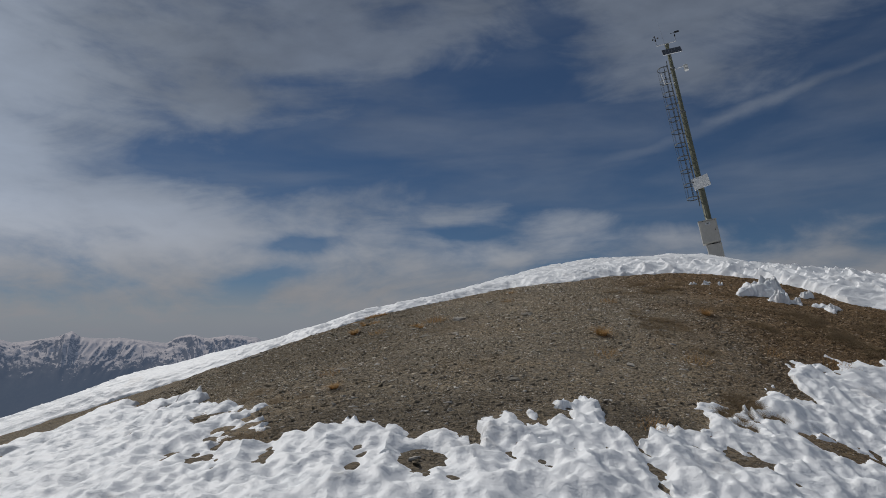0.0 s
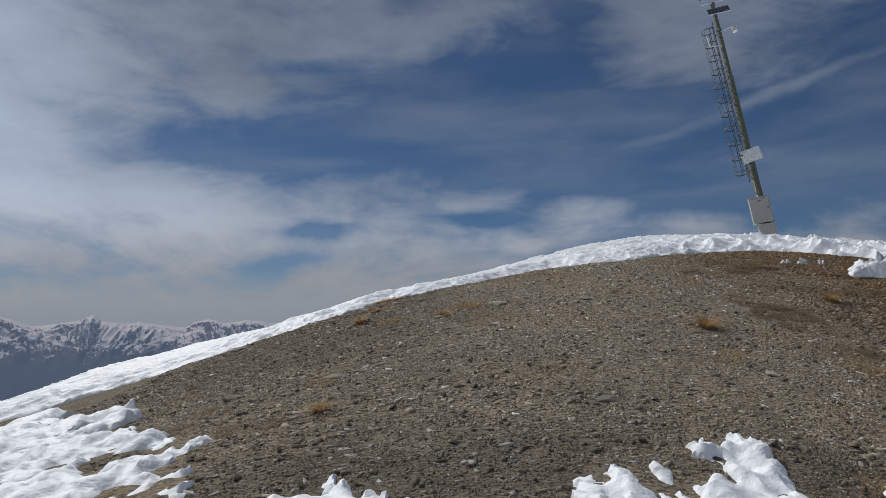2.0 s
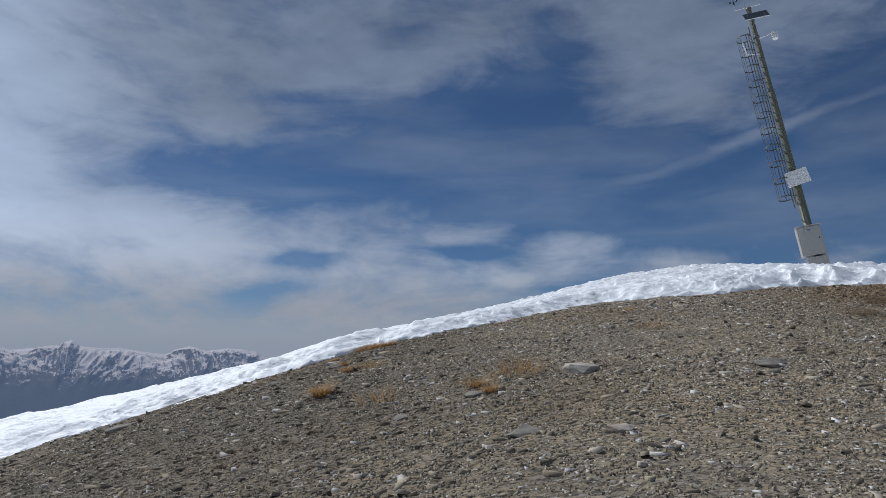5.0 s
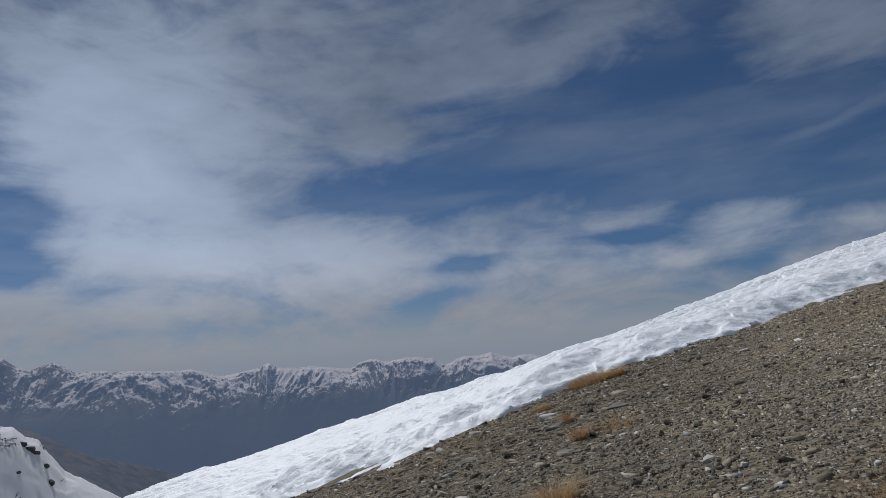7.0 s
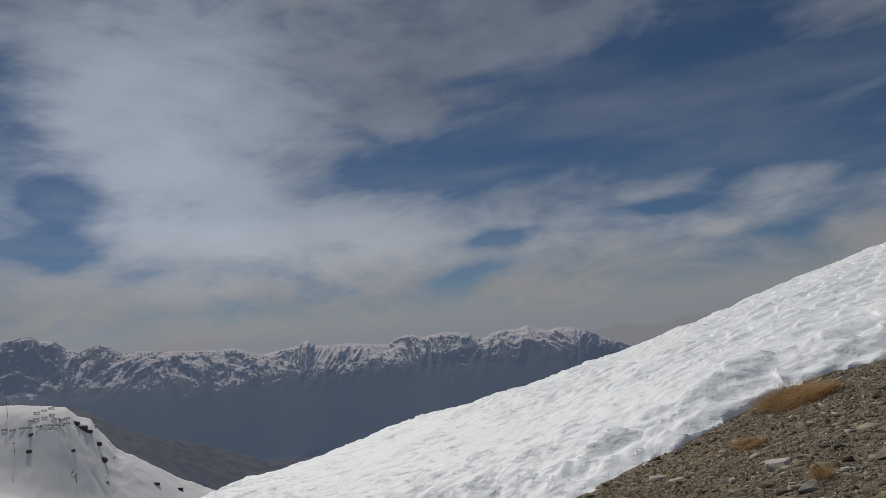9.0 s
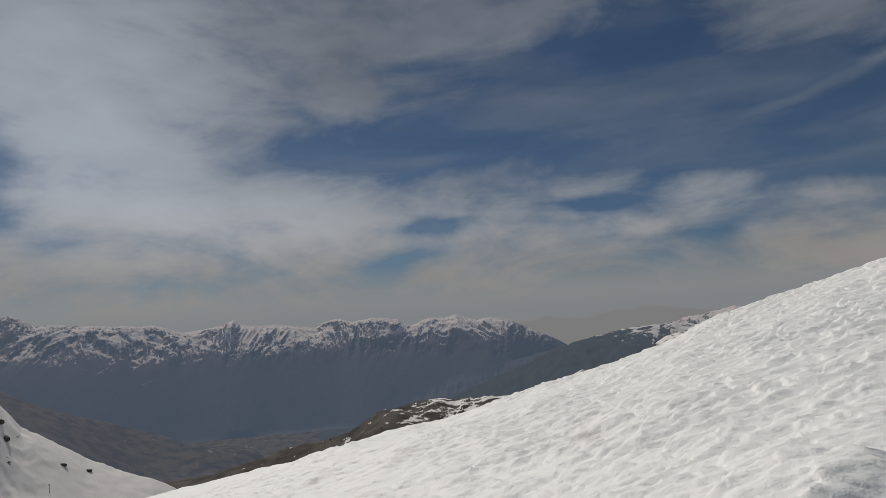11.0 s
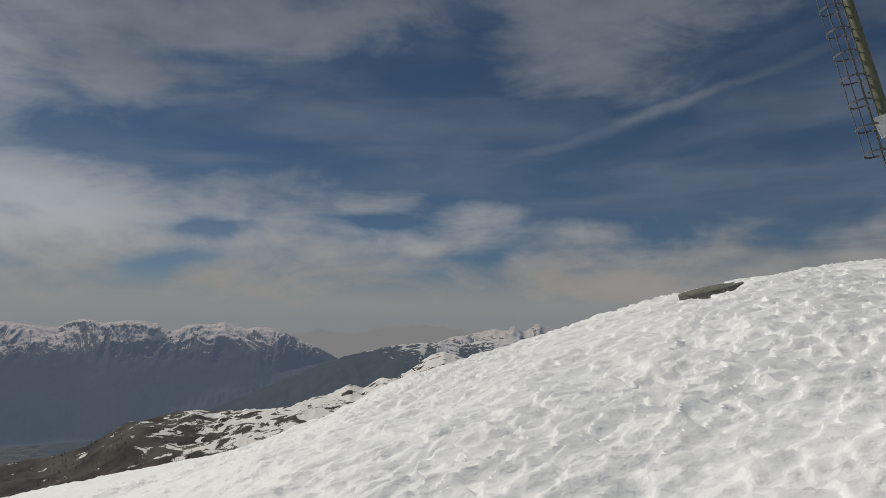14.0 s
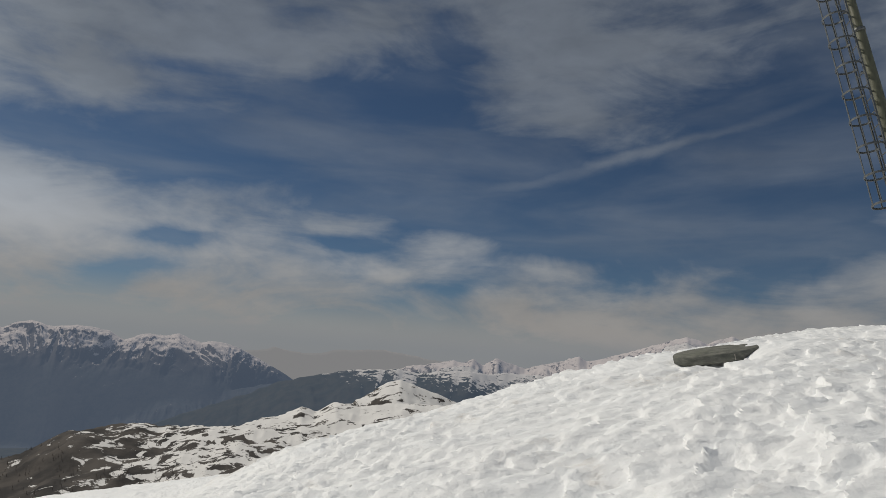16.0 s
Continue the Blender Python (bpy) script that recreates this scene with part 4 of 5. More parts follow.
# ---- the weather mast ----
def build_mast():
    foot = Vector((13.15, 31.15, 5.1))
    top = Vector((12.08, 33.25, 17.0))
    up = (top - foot).normalized()
    right = Vector((1, -0.35, 0))
    right = (right - right.dot(up) * up).normalized()
    back = up.cross(right)
    m = Matrix((right, back, up)).transposed().to_4x4()
    m.translation = foot
    mast = empty("weather_mast", m, "olive grey steel weather mast with caged ladder, solar panel and cabinets", "weather station")
    part("pole", shade(turned([(0.2, -0.9), (0.2, 0.02), (0.155, 0.03), (0.15, 4.2), (0.135, 4.3), (0.125, 8.0), (0.105, 8.1), (0.095, 11.3), (0.09, 11.95), (0.11, 11.97), (0.11, 12.06), (0.05, 12.1)], 20)), POLE_PAINT, mast)
    for z in (3.95, 8.05, 10.6):
        part("pole_collar", shade(turned([(0.165 - 0.005 * z, z - 0.05), (0.18 - 0.005 * z, z - 0.04), (0.18 - 0.005 * z, z + 0.04), (0.165 - 0.005 * z, z + 0.05)], 20)), STEEL, mast)
    # the two cabinets at the foot
    cabinet = part("cabinet_body", box(0.8, 0.36, 1.1, (-0.12, -0.34, 1.5), 0.012), CABINET_GREY, mast, "light grey steel equipment cabinet")
    door = part("cabinet_door", box(0.72, 0.02, 1.02, (-0.12, -0.532, 1.5), 0.006), CABINET_GREY, cabinet)
    part("lock", tube((0.15, -0.54, 1.55), (0.15, -0.56, 1.55), 0.025), BLACK, cabinet)
    part("name_plate", box(0.24, 0.006, 0.1, (-0.13, -0.546, 1.89), 0.002), ALUMINIUM, cabinet, "small bright name plate")
    for k in range(3):
        part("plate_line", box(0.17 - 0.03 * k, 0.003, 0.012, (-0.13, -0.5505, 1.915 - 0.025 * k), 0), BLACK, cabinet)
    part("rain_lip", box(0.84, 0.42, 0.03, (-0.12, -0.35, 2.065), 0.006), CABINET_GREY, cabinet)
    lower = part("lower_cabinet", box(0.66, 0.36, 1.5, (-0.05, -0.3, 0.1), 0.012), CABINET_GREY, mast, "grey lower cabinet half sunk in snow")
    part("lower_cap", box(0.7, 0.4, 0.03, (-0.05, -0.3, 0.86), 0.005), CABINET_GREY, lower)
    part("cable_neck", box(0.26, 0.16, 0.1, (0.0, -0.3, 0.9), 0.004), BLACK, mast)
    # the plain plate on the pole
    plate = part("sign_plate", box(0.8, 0.03, 0.6, (0, 0, 0), 0.006), WHITE_PAINT, mast, "blank white rectangular plate")
    plate.matrix_basis = pose(0.04, -0.24, 4.1, 0, -7, -12)
    for z in (3.95, 4.28):
        part("plate_bracket", box(0.2, 0.1, 0.05, (0.02, -0.13, z), 0.004), STEEL, mast)
    # ladder and its cage
    cx, cy, radius = -0.46, 0.05, 0.29
    for side in (-1, 1):
        part("ladder_rail", box(0.035, 0.05, 8.0, (-0.22, 0.05 + side * 0.2, 7.05), 0.004), STEEL, mast)
    for k in range(22):
        z = 3.25 + 0.36 * k
        part("rung", tube((-0.22, -0.15, z), (-0.22, 0.25, z), 0.014, sides=8), STEEL, mast)
    for k in range(5):
        z = 3.4 + 1.75 * k
        part("standoff", box(0.14, 0.06, 0.05, (-0.14, 0.05, z), 0.004), STEEL, mast)
    for k in range(11):
        part("cage_hoop", ring(radius, 3.45 + 0.725 * k, 0.012, (cx, cy), 25, 335, 0.05), STEEL, mast)
    for a in (80, 130, 180, 230, 280):
        px, py = cx + (radius - 0.012) * math.cos(radians(a)), cy + (radius - 0.012) * math.sin(radians(a))
        part("cage_bar", box(0.03 if a in (80, 280) else 0.012, 0.012 if a in (80, 280) else 0.03, 7.3, (px, py, 7.075), 0), STEEL, mast)
    # solar panel, sensor arms and the head
    panel = part("solar_panel", box(0.98, 0.56, 0.035, (0, 0, 0), 0.004), ALUMINIUM, mast, "small tilted solar panel in a pale frame")
    panel.matrix_basis = pose(0.14, -0.3, 11.45, 58, 0, 4)
    for i in range(6):
        for j in range(3):
            part("cell", box(0.148, 0.165, 0.004, (-0.39 + 0.156 * i, -0.175 + 0.175 * j, 0.021), 0), SOLAR, panel)
    part("panel_strut", tube((0.1, -0.28, 11.45), (0.0, -0.05, 11.1), 0.02, sides=8), STEEL, mast)
    arm = part("sensor_arm", tube((0.0, -0.05, 10.45), (0.62, -0.25, 10.5), 0.018, sides=8), WHITE_PAINT, mast)
    for k in range(7):
        part("shield_disc", turned([(0.055, 0), (0.105, 0.008), (0.11, 0.02), (0.055, 0.03)], 16), WHITE_PAINT, mast).matrix_basis = pose(0.62, -0.25, 10.42 - 0.042 * k)
    part("shield_cap", turned([(0.11, 0), (0.1, 0.03), (0.05, 0.05), (0.01, 0.055)], 16), WHITE_PAINT, arm).matrix_basis = pose(0.62, -0.25, 10.46)
    part("side_arm", tube((-0.05, -0.08, 9.75), (-0.55, -0.3, 9.72), 0.02, sides=8), WHITE_PAINT, mast)
    part("side_sensor", tube((-0.55, -0.3, 9.68), (-0.62, -0.34, 10.3), 0.028, 0.022, sides=10), WHITE_PAINT, mast)
    cross = part("cross_arm", tube((-0.5, 0, 12.12), (0.48, 0, 12.12), 0.022, sides=10), ALUMINIUM, mast)
    for x in (-0.5, 0.48):
        part("arm_upright", tube((x, 0, 12.12), (x, 0, 12.42), 0.018, sides=8), ALUMINIUM, cross)
    cup_body = part("anemometer", turned([(0.03, 12.4), (0.04, 12.43), (0.04, 12.52), (0.015, 12.54), (0.012, 12.62)], 12), BLACK, mast, "three-cup anemometer")
    cup_body.matrix_basis = pose(-0.5, 0, 0)
    for k in range(3):
        a = radians(120 * k + 20)
        bm = tube((0, 0, 12.6), (0.14 * math.cos(a), 0.14 * math.sin(a), 12.6), 0.006, sides=6)
        bmesh.ops.create_uvsphere(bm, u_segments=10, v_segments=6, radius=0.045, matrix=Matrix.Translation((0.15 * math.cos(a), 0.15 * math.sin(a), 12.6)))
        part("wind_cup", bm, BLACK, cup_body)
    vane = part("wind_vane", turned([(0.03, 12.4), (0.035, 12.5), (0.012, 12.54), (0.012, 12.66)], 12), BLACK, mast, "wind vane")
    vane.matrix_basis = pose(0.48, 0, 0)
    part("vane_tail", box(0.22, 0.012, 0.11, (0.14, 0.0, 12.66), 0.003), BLACK, vane)
    part("vane_nose", tube((-0.18, 0, 12.64), (0.08, 0, 12.64), 0.012, sides=8), BLACK, vane)
    part("lightning_rod", tube((-0.1, 0, 12.05), (-0.18, 0, 13.6), 0.01, 0.004, sides=6), ALUMINIUM, mast)


build_mast()


# ---- the round viewing table ----
def build_table():
    m = Matrix.Translation((4.7, 26.55, 4.545)) @ pose(0, 0, 0, 1.5, -13.0, 0)
    table = empty("viewing_table", m, "round weathered granite viewing table half buried in snow", "table")
    bm = turned([(0.46, -0.11), (0.494, -0.107), (0.503, -0.1), (0.506, -0.016), (0.5, -0.005), (0.49, 0.0)], 64)
    part("table_top", shade(bm, 30), CONCRETE, table)
    part("pedestal", shade(turned([(0.3, -1.2), (0.27, -0.9), (0.24, -0.4), (0.24, -0.112)], 32)), CONCRETE, table)
    c, s = math.cos(radians(262)), math.sin(radians(262))
    part("edge_mark", box(0.006, 0.012, 0.07, (0, 0, -0.06), 0), PALE_STONE, table, "thin pale scratch").matrix_basis = pose(0.505 * c, 0.505 * s, 0, 0, 0, 262)


build_table()


# ---- stones lying on the shale ----
def shard(size, flat, seed, points=34):
    """A broken stone: a rough hull, layered and chipped."""
    rnd = random.Random(seed)
    bm = bmesh.new()
    long, lean = rnd.uniform(1.0, 1.5), rnd.uniform(-0.25, 0.25)
    for _ in range(points):
        a, up = rnd.uniform(0, 2 * math.pi), rnd.uniform(-1, 1)
        reach = (1 - abs(up) ** 3 * 0.35) * rnd.uniform(0.62, 1.0) * (1 + 0.18 * math.sin(3 * a + seed))
        bm.verts.new(Vector((reach * math.cos(a) * long, reach * math.sin(a) * 0.8, flat * (up * rnd.uniform(0.75, 1.0) + lean * math.cos(a)))) * size)
    made = bmesh.ops.convex_hull(bm, input=bm.verts)
    bmesh.ops.delete(bm, geom=[g for g in made["geom_interior"] if isinstance(g, bmesh.types.BMVert)], context="VERTS")
    bmesh.ops.bevel(bm, geom=bm.edges[:], offset=size * 0.015, segments=1, affect="EDGES")
    return bm


def ground_z(x, y):
    return float(hill(x, y) + 0.035 * fractal(np.array([x / 1.1]), np.array([y / 1.1]), 4, 71)[0] + 0.018 * fractal(np.array([x / 0.19]), np.array([y / 0.19]), 3, 73)[0])


def lie(x, y):
    """The turn that lays a thing along the slope of the hill."""
    normal = Vector((float(hill(x - 0.2, y) - hill(x + 0.2, y)) / 0.4, float(hill(x, y - 0.2) - hill(x, y + 0.2)) / 0.4, 1.0))
    return Vector((0, 0, 1)).rotation_difference(normal).to_matrix().to_4x4()


def lay_stone(x, y, size, flat, turn, tilt, mat, label, seed, sink=0.42):
    ob = part("stone", shard(size, flat, seed), mat)
    ob.matrix_world = pose(x, y, ground_z(x, y) + size * flat * (1 - 2 * sink) * 0.6) @ lie(x, y) @ pose(0, 0, 0, tilt, 4, turn)
    tagged(ob, label, "stone", "loose stones on the shale")


lay_stone(0.35, 11.55, 0.16, 0.45, 20, 12, PALE_STONE, "pale quartz-streaked rock set in the shale", 1, 0.25)
lay_stone(-3.7, 13.25, 0.13, 0.3, 40, 10, SLATE, "tilted grey slate slab beside the snow", 2, 0.25)
lay_stone(-1.27, 8.33, 0.12, 0.16, -10, 4, SLATE, "flat brown slate slab in the shale", 3)
lay_stone(-1.29, 13.6, 0.08, 0.2, 10, 5, SLATE, "flat dark slate piece near dry grass", 4)
lay_stone(-1.6, 12.79, 0.06, 0.25, -20, 5, SLATE, "flat dark slate piece near dry grass", 5)
lay_stone(-1.69, 13.4, 0.06, 0.25, 50, 5, SLATE, "small flat slate near the snow edge", 6)
lay_stone(-1.77, 13.75, 0.08, 0.4, 15, 10, PALE_STONE, "pale grey lump beside the snow edge", 7)
lay_stone(1.54, 11.14, 0.13, 0.25, 15, 5, SLATE, "smooth grey stone in the shale", 8)
lay_stone(2.44, 8.05, 0.09, 0.14, 60, 3, PALE_STONE, "thin pale stone on dark shale", 9, 0.1)
lay_stone(0.86, 7.2, 0.07, 0.35, 15, 4, SLATE, "small dark stone in the shale", 10)
lay_stone(-0.21, 10.14, 0.1, 0.2, 30, 6, SLATE, "flat grey stone in the shale", 11)
lay_stone(-0.89, 10.89, 0.07, 0.2, 75, 8, SLATE, "flat slate piece with a dark edge", 12)
lay_stone(0.24, 10.04, 0.07, 0.4, 5, 6, PALE_STONE, "light grey stone in the shale", 13)
lay_stone(-0.9, 12.16, 0.05, 0.45, 5, 6, PALE_STONE, "small light stone in the shale", 14)
lay_stone(-2.23, 13.15, 0.06, 0.25, 5, 6, SLATE, "thin flat slate beside the snow", 15)
lay_stone(-0.42, 11.18, 0.09, 0.25, 35, 6, SLATE, "dark slate piece beside dry grass", 16)
stone_dice = random.Random(5)
laid = 0
while laid < 70:
    sx, sy = stone_dice.uniform(-4.5, 9.5), stone_dice.uniform(6, 16)
    if snow_edge(np.array([sx]), np.array([sy]))[0] > -0.15:
        continue
    pale = stone_dice.random() < 0.3
    lay_stone(sx, sy, stone_dice.uniform(0.02, 0.05), stone_dice.uniform(0.2, 0.4), stone_dice.uniform(0, 360), stone_dice.uniform(-4, 6), PALE_STONE if pale else SLATE, "small pale stone lying on shale" if pale else "small dark slate lying on shale", 100 + laid)
    laid += 1


# ---- dry grass ----
def tuft_mesh(blades, spread, length, droop, seed, mat=GRASS):
    rnd = random.Random(seed)
    bm = bmesh.new()
    for _ in range(blades):
        a, d = rnd.uniform(0, 2 * math.pi), spread * math.sqrt(rnd.random())
        base = Vector((d * math.cos(a), d * math.sin(a), -0.01))
        b = a + rnd.gauss(0, 0.9)
        out = Vector((math.cos(b), math.sin(b), 0))
        side = Vector((-out.y, out.x, 0)) * rnd.uniform(0.0011, 0.0022)
        size = length * rnd.uniform(0.55, 1.25)
        bend = droop * rnd.uniform(0.5, 1.3)
        rows = []
        for k in range(4):
            s = k / 3
            mid = base + out * (size * bend * s**1.6) + Vector((0, 0, size * (s - 0.55 * bend * s * s)))
            w = side * (1 - 0.85 * s)
            rows.append((bm.verts.new(mid - w), bm.verts.new(mid + w)))
        for (p, q), (r, t) in zip(rows, rows[1:]):
            bm.faces.new((p, q, t, r))
    me = bpy.data.meshes.new("grass_tuft")
    bm.to_mesh(me)
    bm.free()
    me.materials.append(mat)
    return me


UPRIGHT = [tuft_mesh(520, 0.07, 0.19, 1.0, 200 + k) for k in range(3)]
MATTED = [tuft_mesh(620, 0.24, 0.16, 1.5, 210 + k, OLD_GRASS) for k in range(3)]
MOUND = [tuft_mesh(1000, 0.2, 0.17, 1.2, 230 + k) for k in range(2)]
SPARSE = [tuft_mesh(90, 0.12, 0.1, 0.9, 220 + k) for k in range(2)]


def grow(kind, x, y, size, label, seed, tall=1.0, lift=0.0):
    rnd = random.Random(seed)
    ob = new("grass_tuft", kind[seed % len(kind)])
    ob.matrix_world = pose(x, y, ground_z(x, y) + lift) @ lie(x, y) @ pose(0, 0, 0, rnd.uniform(-5, 5), rnd.uniform(-5, 5), rnd.uniform(0, 360)) @ Matrix.Diagonal((size, size, size * tall, 1))
    tagged(ob, label, "dry grass", "tufts of dry grass")


for k, (tx, ty, ts) in enumerate([(-1.57, 12.0, 0.85), (-1.61, 13.5, 0.4), (2.4, 9.42, 1.0), (-1.51, 13.02, 0.5), (-0.4, 11.41, 0.4), (-0.32, 11.22, 0.45), (-1.2, 7.25, 0.6), (4.65, 11.2, 0.9)]):
    grow(UPRIGHT, tx, ty, ts, "tuft of straw-coloured dry grass on shale", k)
mat_dice = random.Random(31)
for k, (tx, ty, ts) in enumerate([(-4.8, 10.2, 1.0), (-2.2, 7.5, 1.1), (-1.6, 7.1, 0.8), (-6.9, 10.9, 1.4), (-7.6, 11.3, 1.3), (-5.1, 9.3, 1.0), (4.6, 13.9, 1.0), (5.1, 14.1, 1.0), (4.4, 14.3, 1.0), (4.3, 13.3, 0.7), (6.6, 11.6, 1.2), (6.9, 11.2, 1.2), (6.7, 10.8, 1.0), (6.9, 10.5, 0.9), (5.3, 10.6, 1.1), (3.9, 10.6, 0.9), (2.9, 6.55, 0.9), (3.5, 7.05, 1.1), (3.95, 7.2, 1.1), (5.4, 14.5, 0.9), (8.0, 11.4, 1.1), (-1.72, 5.7, 0.8)]):
    for j in range(2 if tx < 2 else 3):
        grow(MATTED, tx + mat_dice.gauss(0, 0.16), ty + mat_dice.gauss(0, 0.14), ts * mat_dice.uniform(0.45, 0.85), "flattened mat of brown dry grass", k + j, 0.75)
damp_dice = random.Random(47)
for k in range(46):
    tx, ty = damp_dice.uniform(3.2, 8.6), damp_dice.uniform(8.6, 14.6)
    if snow_edge(np.array([tx]), np.array([ty]))[0] < -0.3:
        grow(MATTED, tx, ty, damp_dice.uniform(0.35, 0.8), "flattened mat of brown dry grass", k, 0.35)
for k, (tx, ty, ts) in enumerate([(-1.36, 14.95, 0.8), (-1.46, 14.93, 0.8), (-1.56, 14.8, 0.6), (-1.85, 14.2, 0.35)]):
    grow(MOUND, tx, ty, ts, "dense mound of orange-brown dry grass at the snow edge", k, 0.85, 0.0)
for k, (tx, ty, ts) in enumerate([(-1.1, 11.55, 1.4), (-0.12, 11.72, 1.5), (0.0, 11.85, 1.7), (-0.38, 11.5, 1.2), (2.22, 8.4, 1.5), (-1.4, 8.15, 1.2), (2.05, 6.07, 1.4), (1.67, 15.1, 1.2), (-1.3, 13.1, 1.2), (4.9, 9.4, 1.6), (3.4, 8.4, 1.5), (5.8, 9.4, 1.6), (3.2, 12.2, 1.4), (1.4, 13.3, 1.2)]):
    grow(SPARSE, tx, ty, ts, "thin wisps of dry grass among shale chips", k)


# ---- the last heaps and spikes of snow on the bare ground ----
def snow_heap(x, y, radius, tall, spikes, seed):
    rnd = random.Random(seed)
    tips = [(rnd.uniform(-0.55, 0.55), rnd.uniform(-0.45, 0.45), rnd.uniform(0.45, 1.0), rnd.uniform(0.2, 0.36)) for _ in range(spikes * 2)]
    bm = bmesh.new()
    steps, sides = 18, 48
    middle, rows = None, []
    for i in range(steps + 1):
        row = []
        for k in range(sides if i else 1):
            a, d = 2 * math.pi * k / sides, i / steps
            px, py = d * math.cos(a), d * math.sin(a)
            rim = 1 + 0.25 * math.sin(3 * a + seed) + 0.12 * math.sin(7 * a + 2 * seed)
            h = 0.34 * (1 - d * d) + 0.72 * max(t * math.exp(-(((px - u) ** 2 + (py - v) ** 2) / w**2) ** 1.4) for u, v, t, w in tips)
            h = h * (1 + 0.12 * math.sin(9 * px + 5 * py + seed) + 0.1 * math.sin(17 * px - 13 * py + 2 * seed) + rnd.uniform(-0.1, 0.1)) * (1 - d**6)
            jx, jy = rnd.gauss(0, 0.025), rnd.gauss(0, 0.025)
            row.append(bm.verts.new(((px + jx) * radius * rim - 0.12 * h * tall, (py + jy) * radius * rim + 0.1 * h * tall, h * tall - 0.03 - 0.05 * d)))
        rows.append(row)
    for k in range(sides):
        bm.faces.new((rows[0][0], rows[1][k], rows[1][(k + 1) % sides]))
    for inner, outer in zip(rows[1:], rows[2:]):
        for k in range(sides):
            bm.faces.new((inner[k], outer[k], outer[(k + 1) % sides], inner[(k + 1) % sides]))
    ob = part("snow_lump", shade(bm, 50), SNOW)
    ob.matrix_world = pose(x, y, ground_z(x, y)) @ lie(x, y)
    tagged(ob, "melting spiky lump of old snow on bare shale", "snow", "snow lumps left on the shale")


for k, (hx, hy, hr, ht, hs) in enumerate([(6.5, 13.4, 0.5, 0.3, 6), (6.95, 13.6, 0.42, 0.34, 5), (6.75, 12.8, 0.3, 0.26, 4), (7.0, 12.6, 0.2, 0.14, 3), (7.45, 12.3, 0.36, 0.12, 3), (7.5, 13.2, 0.2, 0.2, 3), (5.64, 14.37, 0.14, 0.12, 2), (5.87, 14.3, 0.17, 0.13, 3), (6.2, 14.2, 0.09, 0.16, 1), (6.05, 14.5, 0.1, 0.09, 2)]):
    snow_heap(hx, hy, hr, ht, hs, 600 + k)


# ---- small things on the far slopes ----
def on_slope(height, az, el, start, end):
    """Where a sight line from the summit first meets the land."""
    r = np.arange(start, end, 2.0)
    over = height(np.full(r.shape, az), r) - (2 + r * math.tan(radians(el)))
    k = int(np.argmax(over > 0)) if (over > 0).any() else int(np.argmax(over))
    return Vector((2 + r[k] * math.sin(radians(az)), 20 + r[k] * math.cos(radians(az)), float(height(np.array([az]), r[k : k + 1])[0])))


def build_post(at, tall, lean):
    post = empty("slope_post", Matrix.Translation(at) @ pose(0, 0, 0, lean, 0, 0), "dark marker post with a small board on a snow slope", "marker post", "posts on the snowy shoulder")
    part("shaft", tube((0, 0, -0.5), (0, 0, tall), 0.13, 0.1, sides=8), DARK_STEEL, post)
    part("board", box(0.9, 0.1, 0.5, (0.1, -0.1, tall - 0.4), 0.02), DARK_STEEL, post)


for az, el, tall in ((-50.9, -2.15, 7.0), (-47.8, -3.25, 4.5), (-50.6, -4.5, 4.5), (-46.9, -7.4, 4.0), (-42.4, -10.0, 4.0)):
    build_post(on_slope(shoulder, az, el, 305, 440), tall, 3)


def build_barrier():
    barrier = empty("snow_barrier", Matrix(), "dark timber snow barrier standing on a slope", "snow fence", "snow barriers on the shoulder")
    for x in (-1.0, 1.0):
        part("post", tube((x, 0, -0.6), (x, 0.1, 0.95), 0.06, sides=6), WOOD, barrier)
    for z in (0.25, 0.52, 0.8):
        part("plank", box(2.7, 0.06, 0.16, (0, -0.08, z), 0.01), WOOD, barrier)
    return barrier


barrier_dice = random.Random(9)
first_barrier = build_barrier()
rows_of_barriers = [(-51.6, -3.1, 6, 0.5, -0.02), (-49.6, -2.75, 4, 0.45, 0.12), (-49.1, -2.1, 3, 0.42, 0.1), (-48.8, -3.1, 5, 0.38, -0.05), (-48.1, -2.85, 3, 0.4, 0.0)]
places = [on_slope(shoulder, az + k * step + barrier_dice.uniform(-0.06, 0.06), el + k * rise, 305, 440) for az, el, count, step, rise in rows_of_barriers for k in range(count)]
for k, at in enumerate(places):
    m = Matrix.Translation(at) @ pose(0, 0, 0, 0, 0, 45 + barrier_dice.uniform(-12, 12))
    if k:
        copy_thing(first_barrier, m)
    else:
        first_barrier.matrix_world = m

for k, (az, el, size) in enumerate(((-46.7, -3.2, 2.4), (-46.3, -3.6, 2.6), (-45.9, -3.9, 2.2), (-45.3, -4.9, 2.2), (-49.6, -3.7, 1.4), (-49.7, -4.9, 1.6), (-47.0, -5.2, 1.5), (-45.0, -6.0, 2.2), (-41.5, -8.3, 1.6), (-39.8, -9.0, 1.6))):
    rock = part("rock", shard(size, 0.7, 400 + k), DARK_ROCK)
    rock.matrix_world = Matrix.Translation(on_slope(shoulder, az, el, 305, 440)) @ pose(0, 0, 0, 10, 5, 47 * k)
    tagged(rock, "dark rock outcrop breaking through the snow", "rock", "rocks on the snowy shoulder")


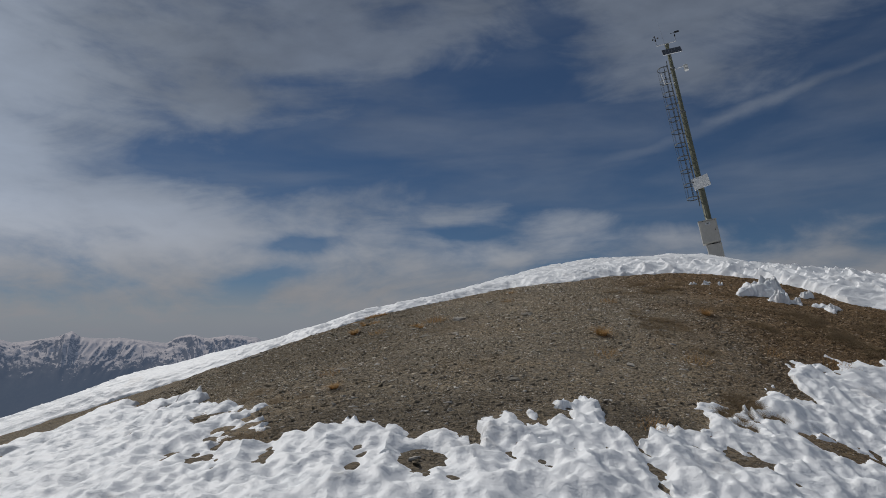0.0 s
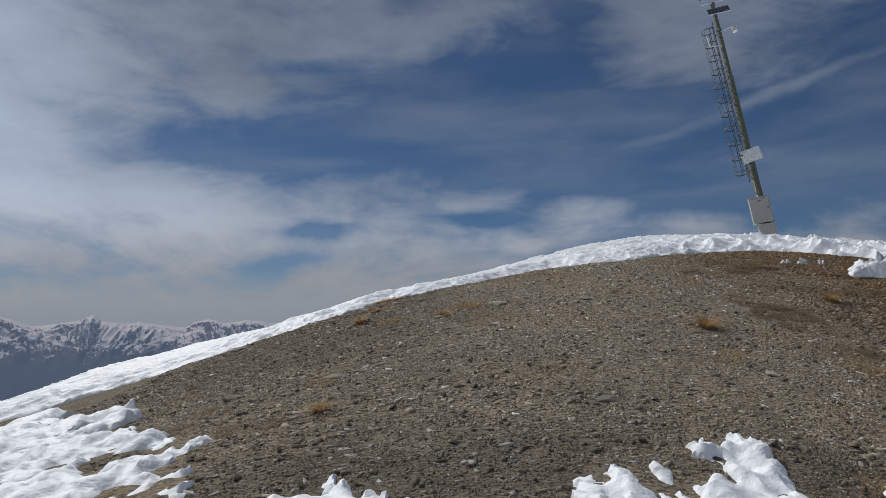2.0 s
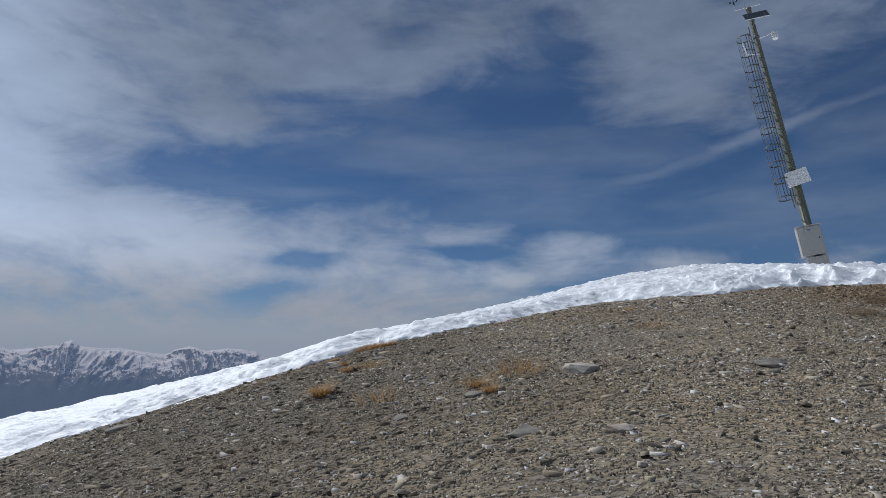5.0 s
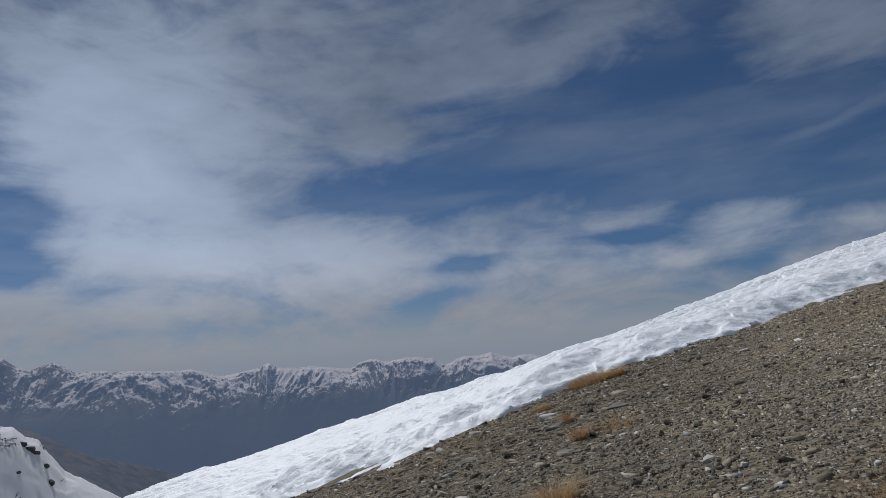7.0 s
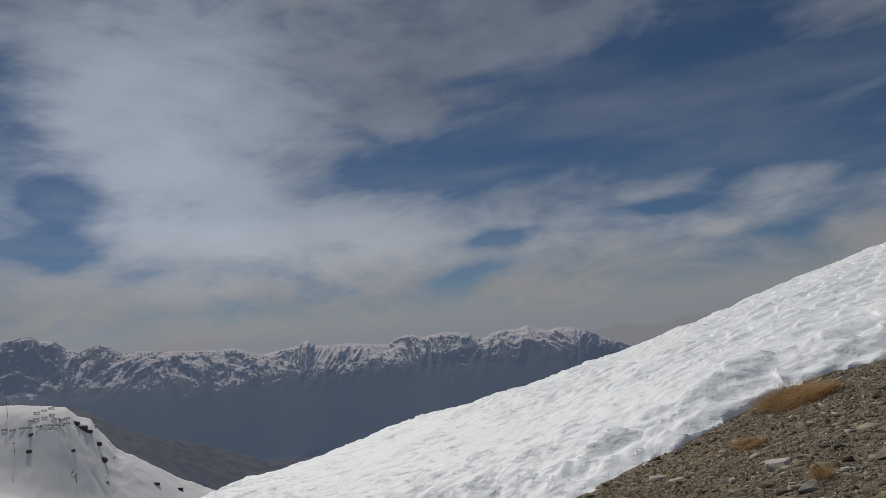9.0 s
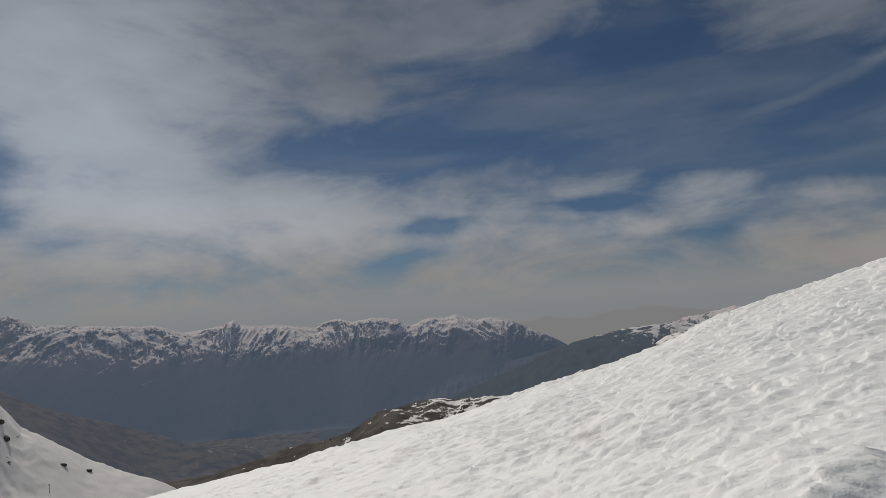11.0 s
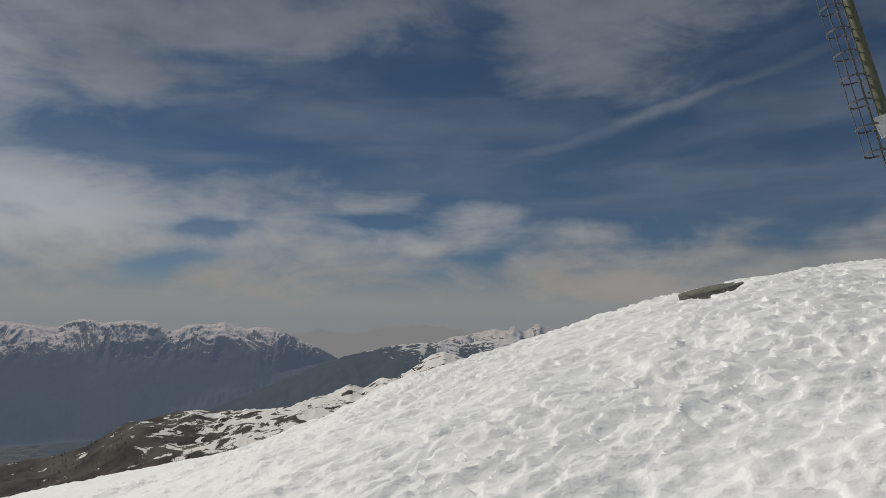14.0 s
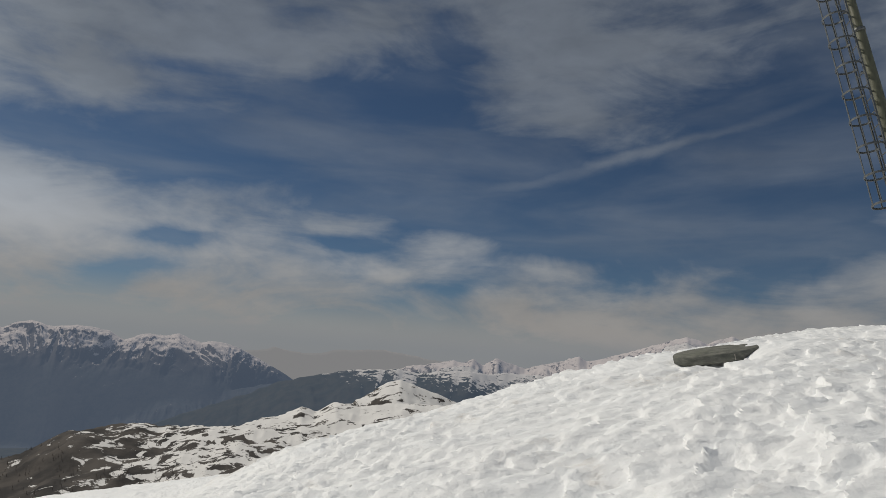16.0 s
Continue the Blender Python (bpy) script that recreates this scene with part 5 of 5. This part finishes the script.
def build_snow_fence():
    a, b = on_slope(land, -13.9, -11.1, 300, 1600), on_slope(land, -10.0, -11.0, 300, 1600)
    fence = empty("snow_fence", Matrix.Translation(a), "long dark timber snow fence on a snowfield", "fence")
    spots = []
    for k in range(22):
        p = a.lerp(b, k / 21)
        r, az = math.hypot(p.x - 2, p.y - 20), math.degrees(math.atan2(p.x - 2, p.y - 20))
        p.z = float(land(np.array([az]), np.array([r]))[0])
        spots.append(p - a)
        part("post", tube(p - a - Vector((0, 0, 1)), p - a + Vector((0, 0, 4.0)), 0.3, sides=6), WOOD, fence)
    for p, q in zip(spots, spots[1:]):
        for z in (1.6, 3.2):
            part("rail", tube(p + Vector((0, 0, z)), q + Vector((0, 0, z)), 0.22, sides=5), WOOD, fence)


build_snow_fence()


def scatter_larches():
    """Bare larches: a thin stem with whorls of short drooping branches."""
    rnd = random.Random(77)
    kinds = []
    for _ in range(5):
        bm = tube((0, 0, -1), (0, 0, 10), 0.32, 0.08, sides=5)
        for k in range(9):
            z, a, reach = 2 + 0.8 * k, rnd.uniform(0, 6.28), 2.0 * (1.05 - 0.09 * k) * rnd.uniform(0.7, 1.2)
            for turn in (0.0, 2.1, 4.2):
                tube((0, 0, z), (reach * math.cos(a + turn), reach * math.sin(a + turn), z - 0.3), 0.22, 0.1, sides=3, bm=bm)
        bm.verts.index_update()
        kinds.append((np.array([v.co[:] for v in bm.verts]), [[v.index for v in f.verts] for f in bm.faces]))
        bm.free()
    verts, faces, count = [], [], 0
    for _ in range(230):
        az = rnd.uniform(-23, -9)
        at = on_slope(land, az, rnd.uniform(-11.5, -9.2) if az > -17 else rnd.uniform(-11, -7.5), 500, 1700)
        co, polygons = rnd.choice(kinds)
        verts.append(co * rnd.uniform(0.4, 0.85) + np.array(at[:]))
        faces += [[i + count for i in f] for f in polygons]
        count += len(co)
    me = bpy.data.meshes.new("larches")
    me.from_pydata(np.concatenate(verts).tolist(), [], faces)
    me.materials.append(WOOD)
    tagged(new("larches", me), "bare dark larches scattered over the thawing slope", "trees", kind="stuff")


scatter_larches()


# ---- the loose shale ----
def scatter_chips(name, count, x0, x1, y0, y1, low, high, seed, label, k=4):
    rng = np.random.default_rng(seed)
    x, y = rng.uniform(x0, x1, count), rng.uniform(y0, y1, count)
    clump = fractal(x / 1.6, y / 1.6, 3, 131)
    ok = (snow_edge(x, y) < 0.06) & (rng.random(count) < 0.78 + 0.9 * clump + 0.35 * smooth(x, 1.5, -2.0))
    x, y = x[ok], y[ok]
    n = len(x)
    size = low * (high / low) ** (rng.random(n) ** 3.0)
    ang = np.sort(rng.random((n, k)) * 0.9 + np.arange(k), axis=1) * (2 * math.pi / k) + rng.random((n, 1)) * 7
    rad = size[:, None] * rng.uniform(0.65, 1.25, (n, k))
    px, py = rad * np.cos(ang) * 1.5, rad * np.sin(ang) * 0.66
    spin = rng.uniform(0, 2 * math.pi, n)[:, None]
    px, py = px * np.cos(spin) - py * np.sin(spin), px * np.sin(spin) + py * np.cos(spin)
    tx, ty = rng.normal(0, 0.17, (2, n, 1))
    ground = hill(x, y) + 0.035 * fractal(x / 1.1, y / 1.1, 4, 71) + 0.018 * fractal(x / 0.19, y / 0.19, 3, 73)
    thick = (size * rng.uniform(0.05, 0.13, n))[:, None]
    ground = ground + rng.uniform(-0.002, 0.003, n)
    top = np.stack([x[:, None] + px * 0.95, y[:, None] + py * 0.95, ground[:, None] + 0.002 + thick * 0.6 + px * tx + py * ty], -1)
    low_ring = np.stack([x[:, None] + px, y[:, None] + py, ground[:, None] - 0.012 - thick * 0.3 + px * tx + py * ty], -1)
    co = np.concatenate([top, low_ring], 1)
    first = (np.arange(n) * 2 * k)[:, None]
    tops = first + np.arange(k)
    sides = np.stack([first + np.arange(k), first + k + np.arange(k), first + k + (np.arange(k) + 1) % k, first + (np.arange(k) + 1) % k], -1)
    both = np.concatenate([tops, sides.reshape(n, -1)], 1)
    per = np.concatenate([[0], k + 4 * np.arange(k)])
    starts = (np.arange(n) * both.shape[1])[:, None] + per
    me = bpy.data.meshes.new(name)
    me.vertices.add(n * 2 * k)
    me.vertices.foreach_set("co", co.astype(np.float32).ravel())
    me.loops.add(both.size)
    me.loops.foreach_set("vertex_index", both.astype(np.int32).ravel())
    me.polygons.add(starts.size)
    me.polygons.foreach_set("loop_start", starts.astype(np.int32).ravel())
    me.update(calc_edges=True)
    me.materials.append(CHIPS)
    tagged(new(name, me), label, "gravel", kind="stuff")


scatter_chips("shale_grit", 290000, -4.5, 4.2, 5.0, 16.5, 0.005, 0.014, 301, "fine grey-brown shale grit covering the summit ground", 3)
scatter_chips("shale_gravel", 34000, -5.5, 5.0, 4.8, 17.0, 0.011, 0.045, 303, "loose grey shale flakes lying on the summit ground", 5)
scatter_chips("outer_gravel", 130000, 4.2, 9.5, 6.0, 17.0, 0.006, 0.036, 302, "loose shale chips on the farther summit ground")
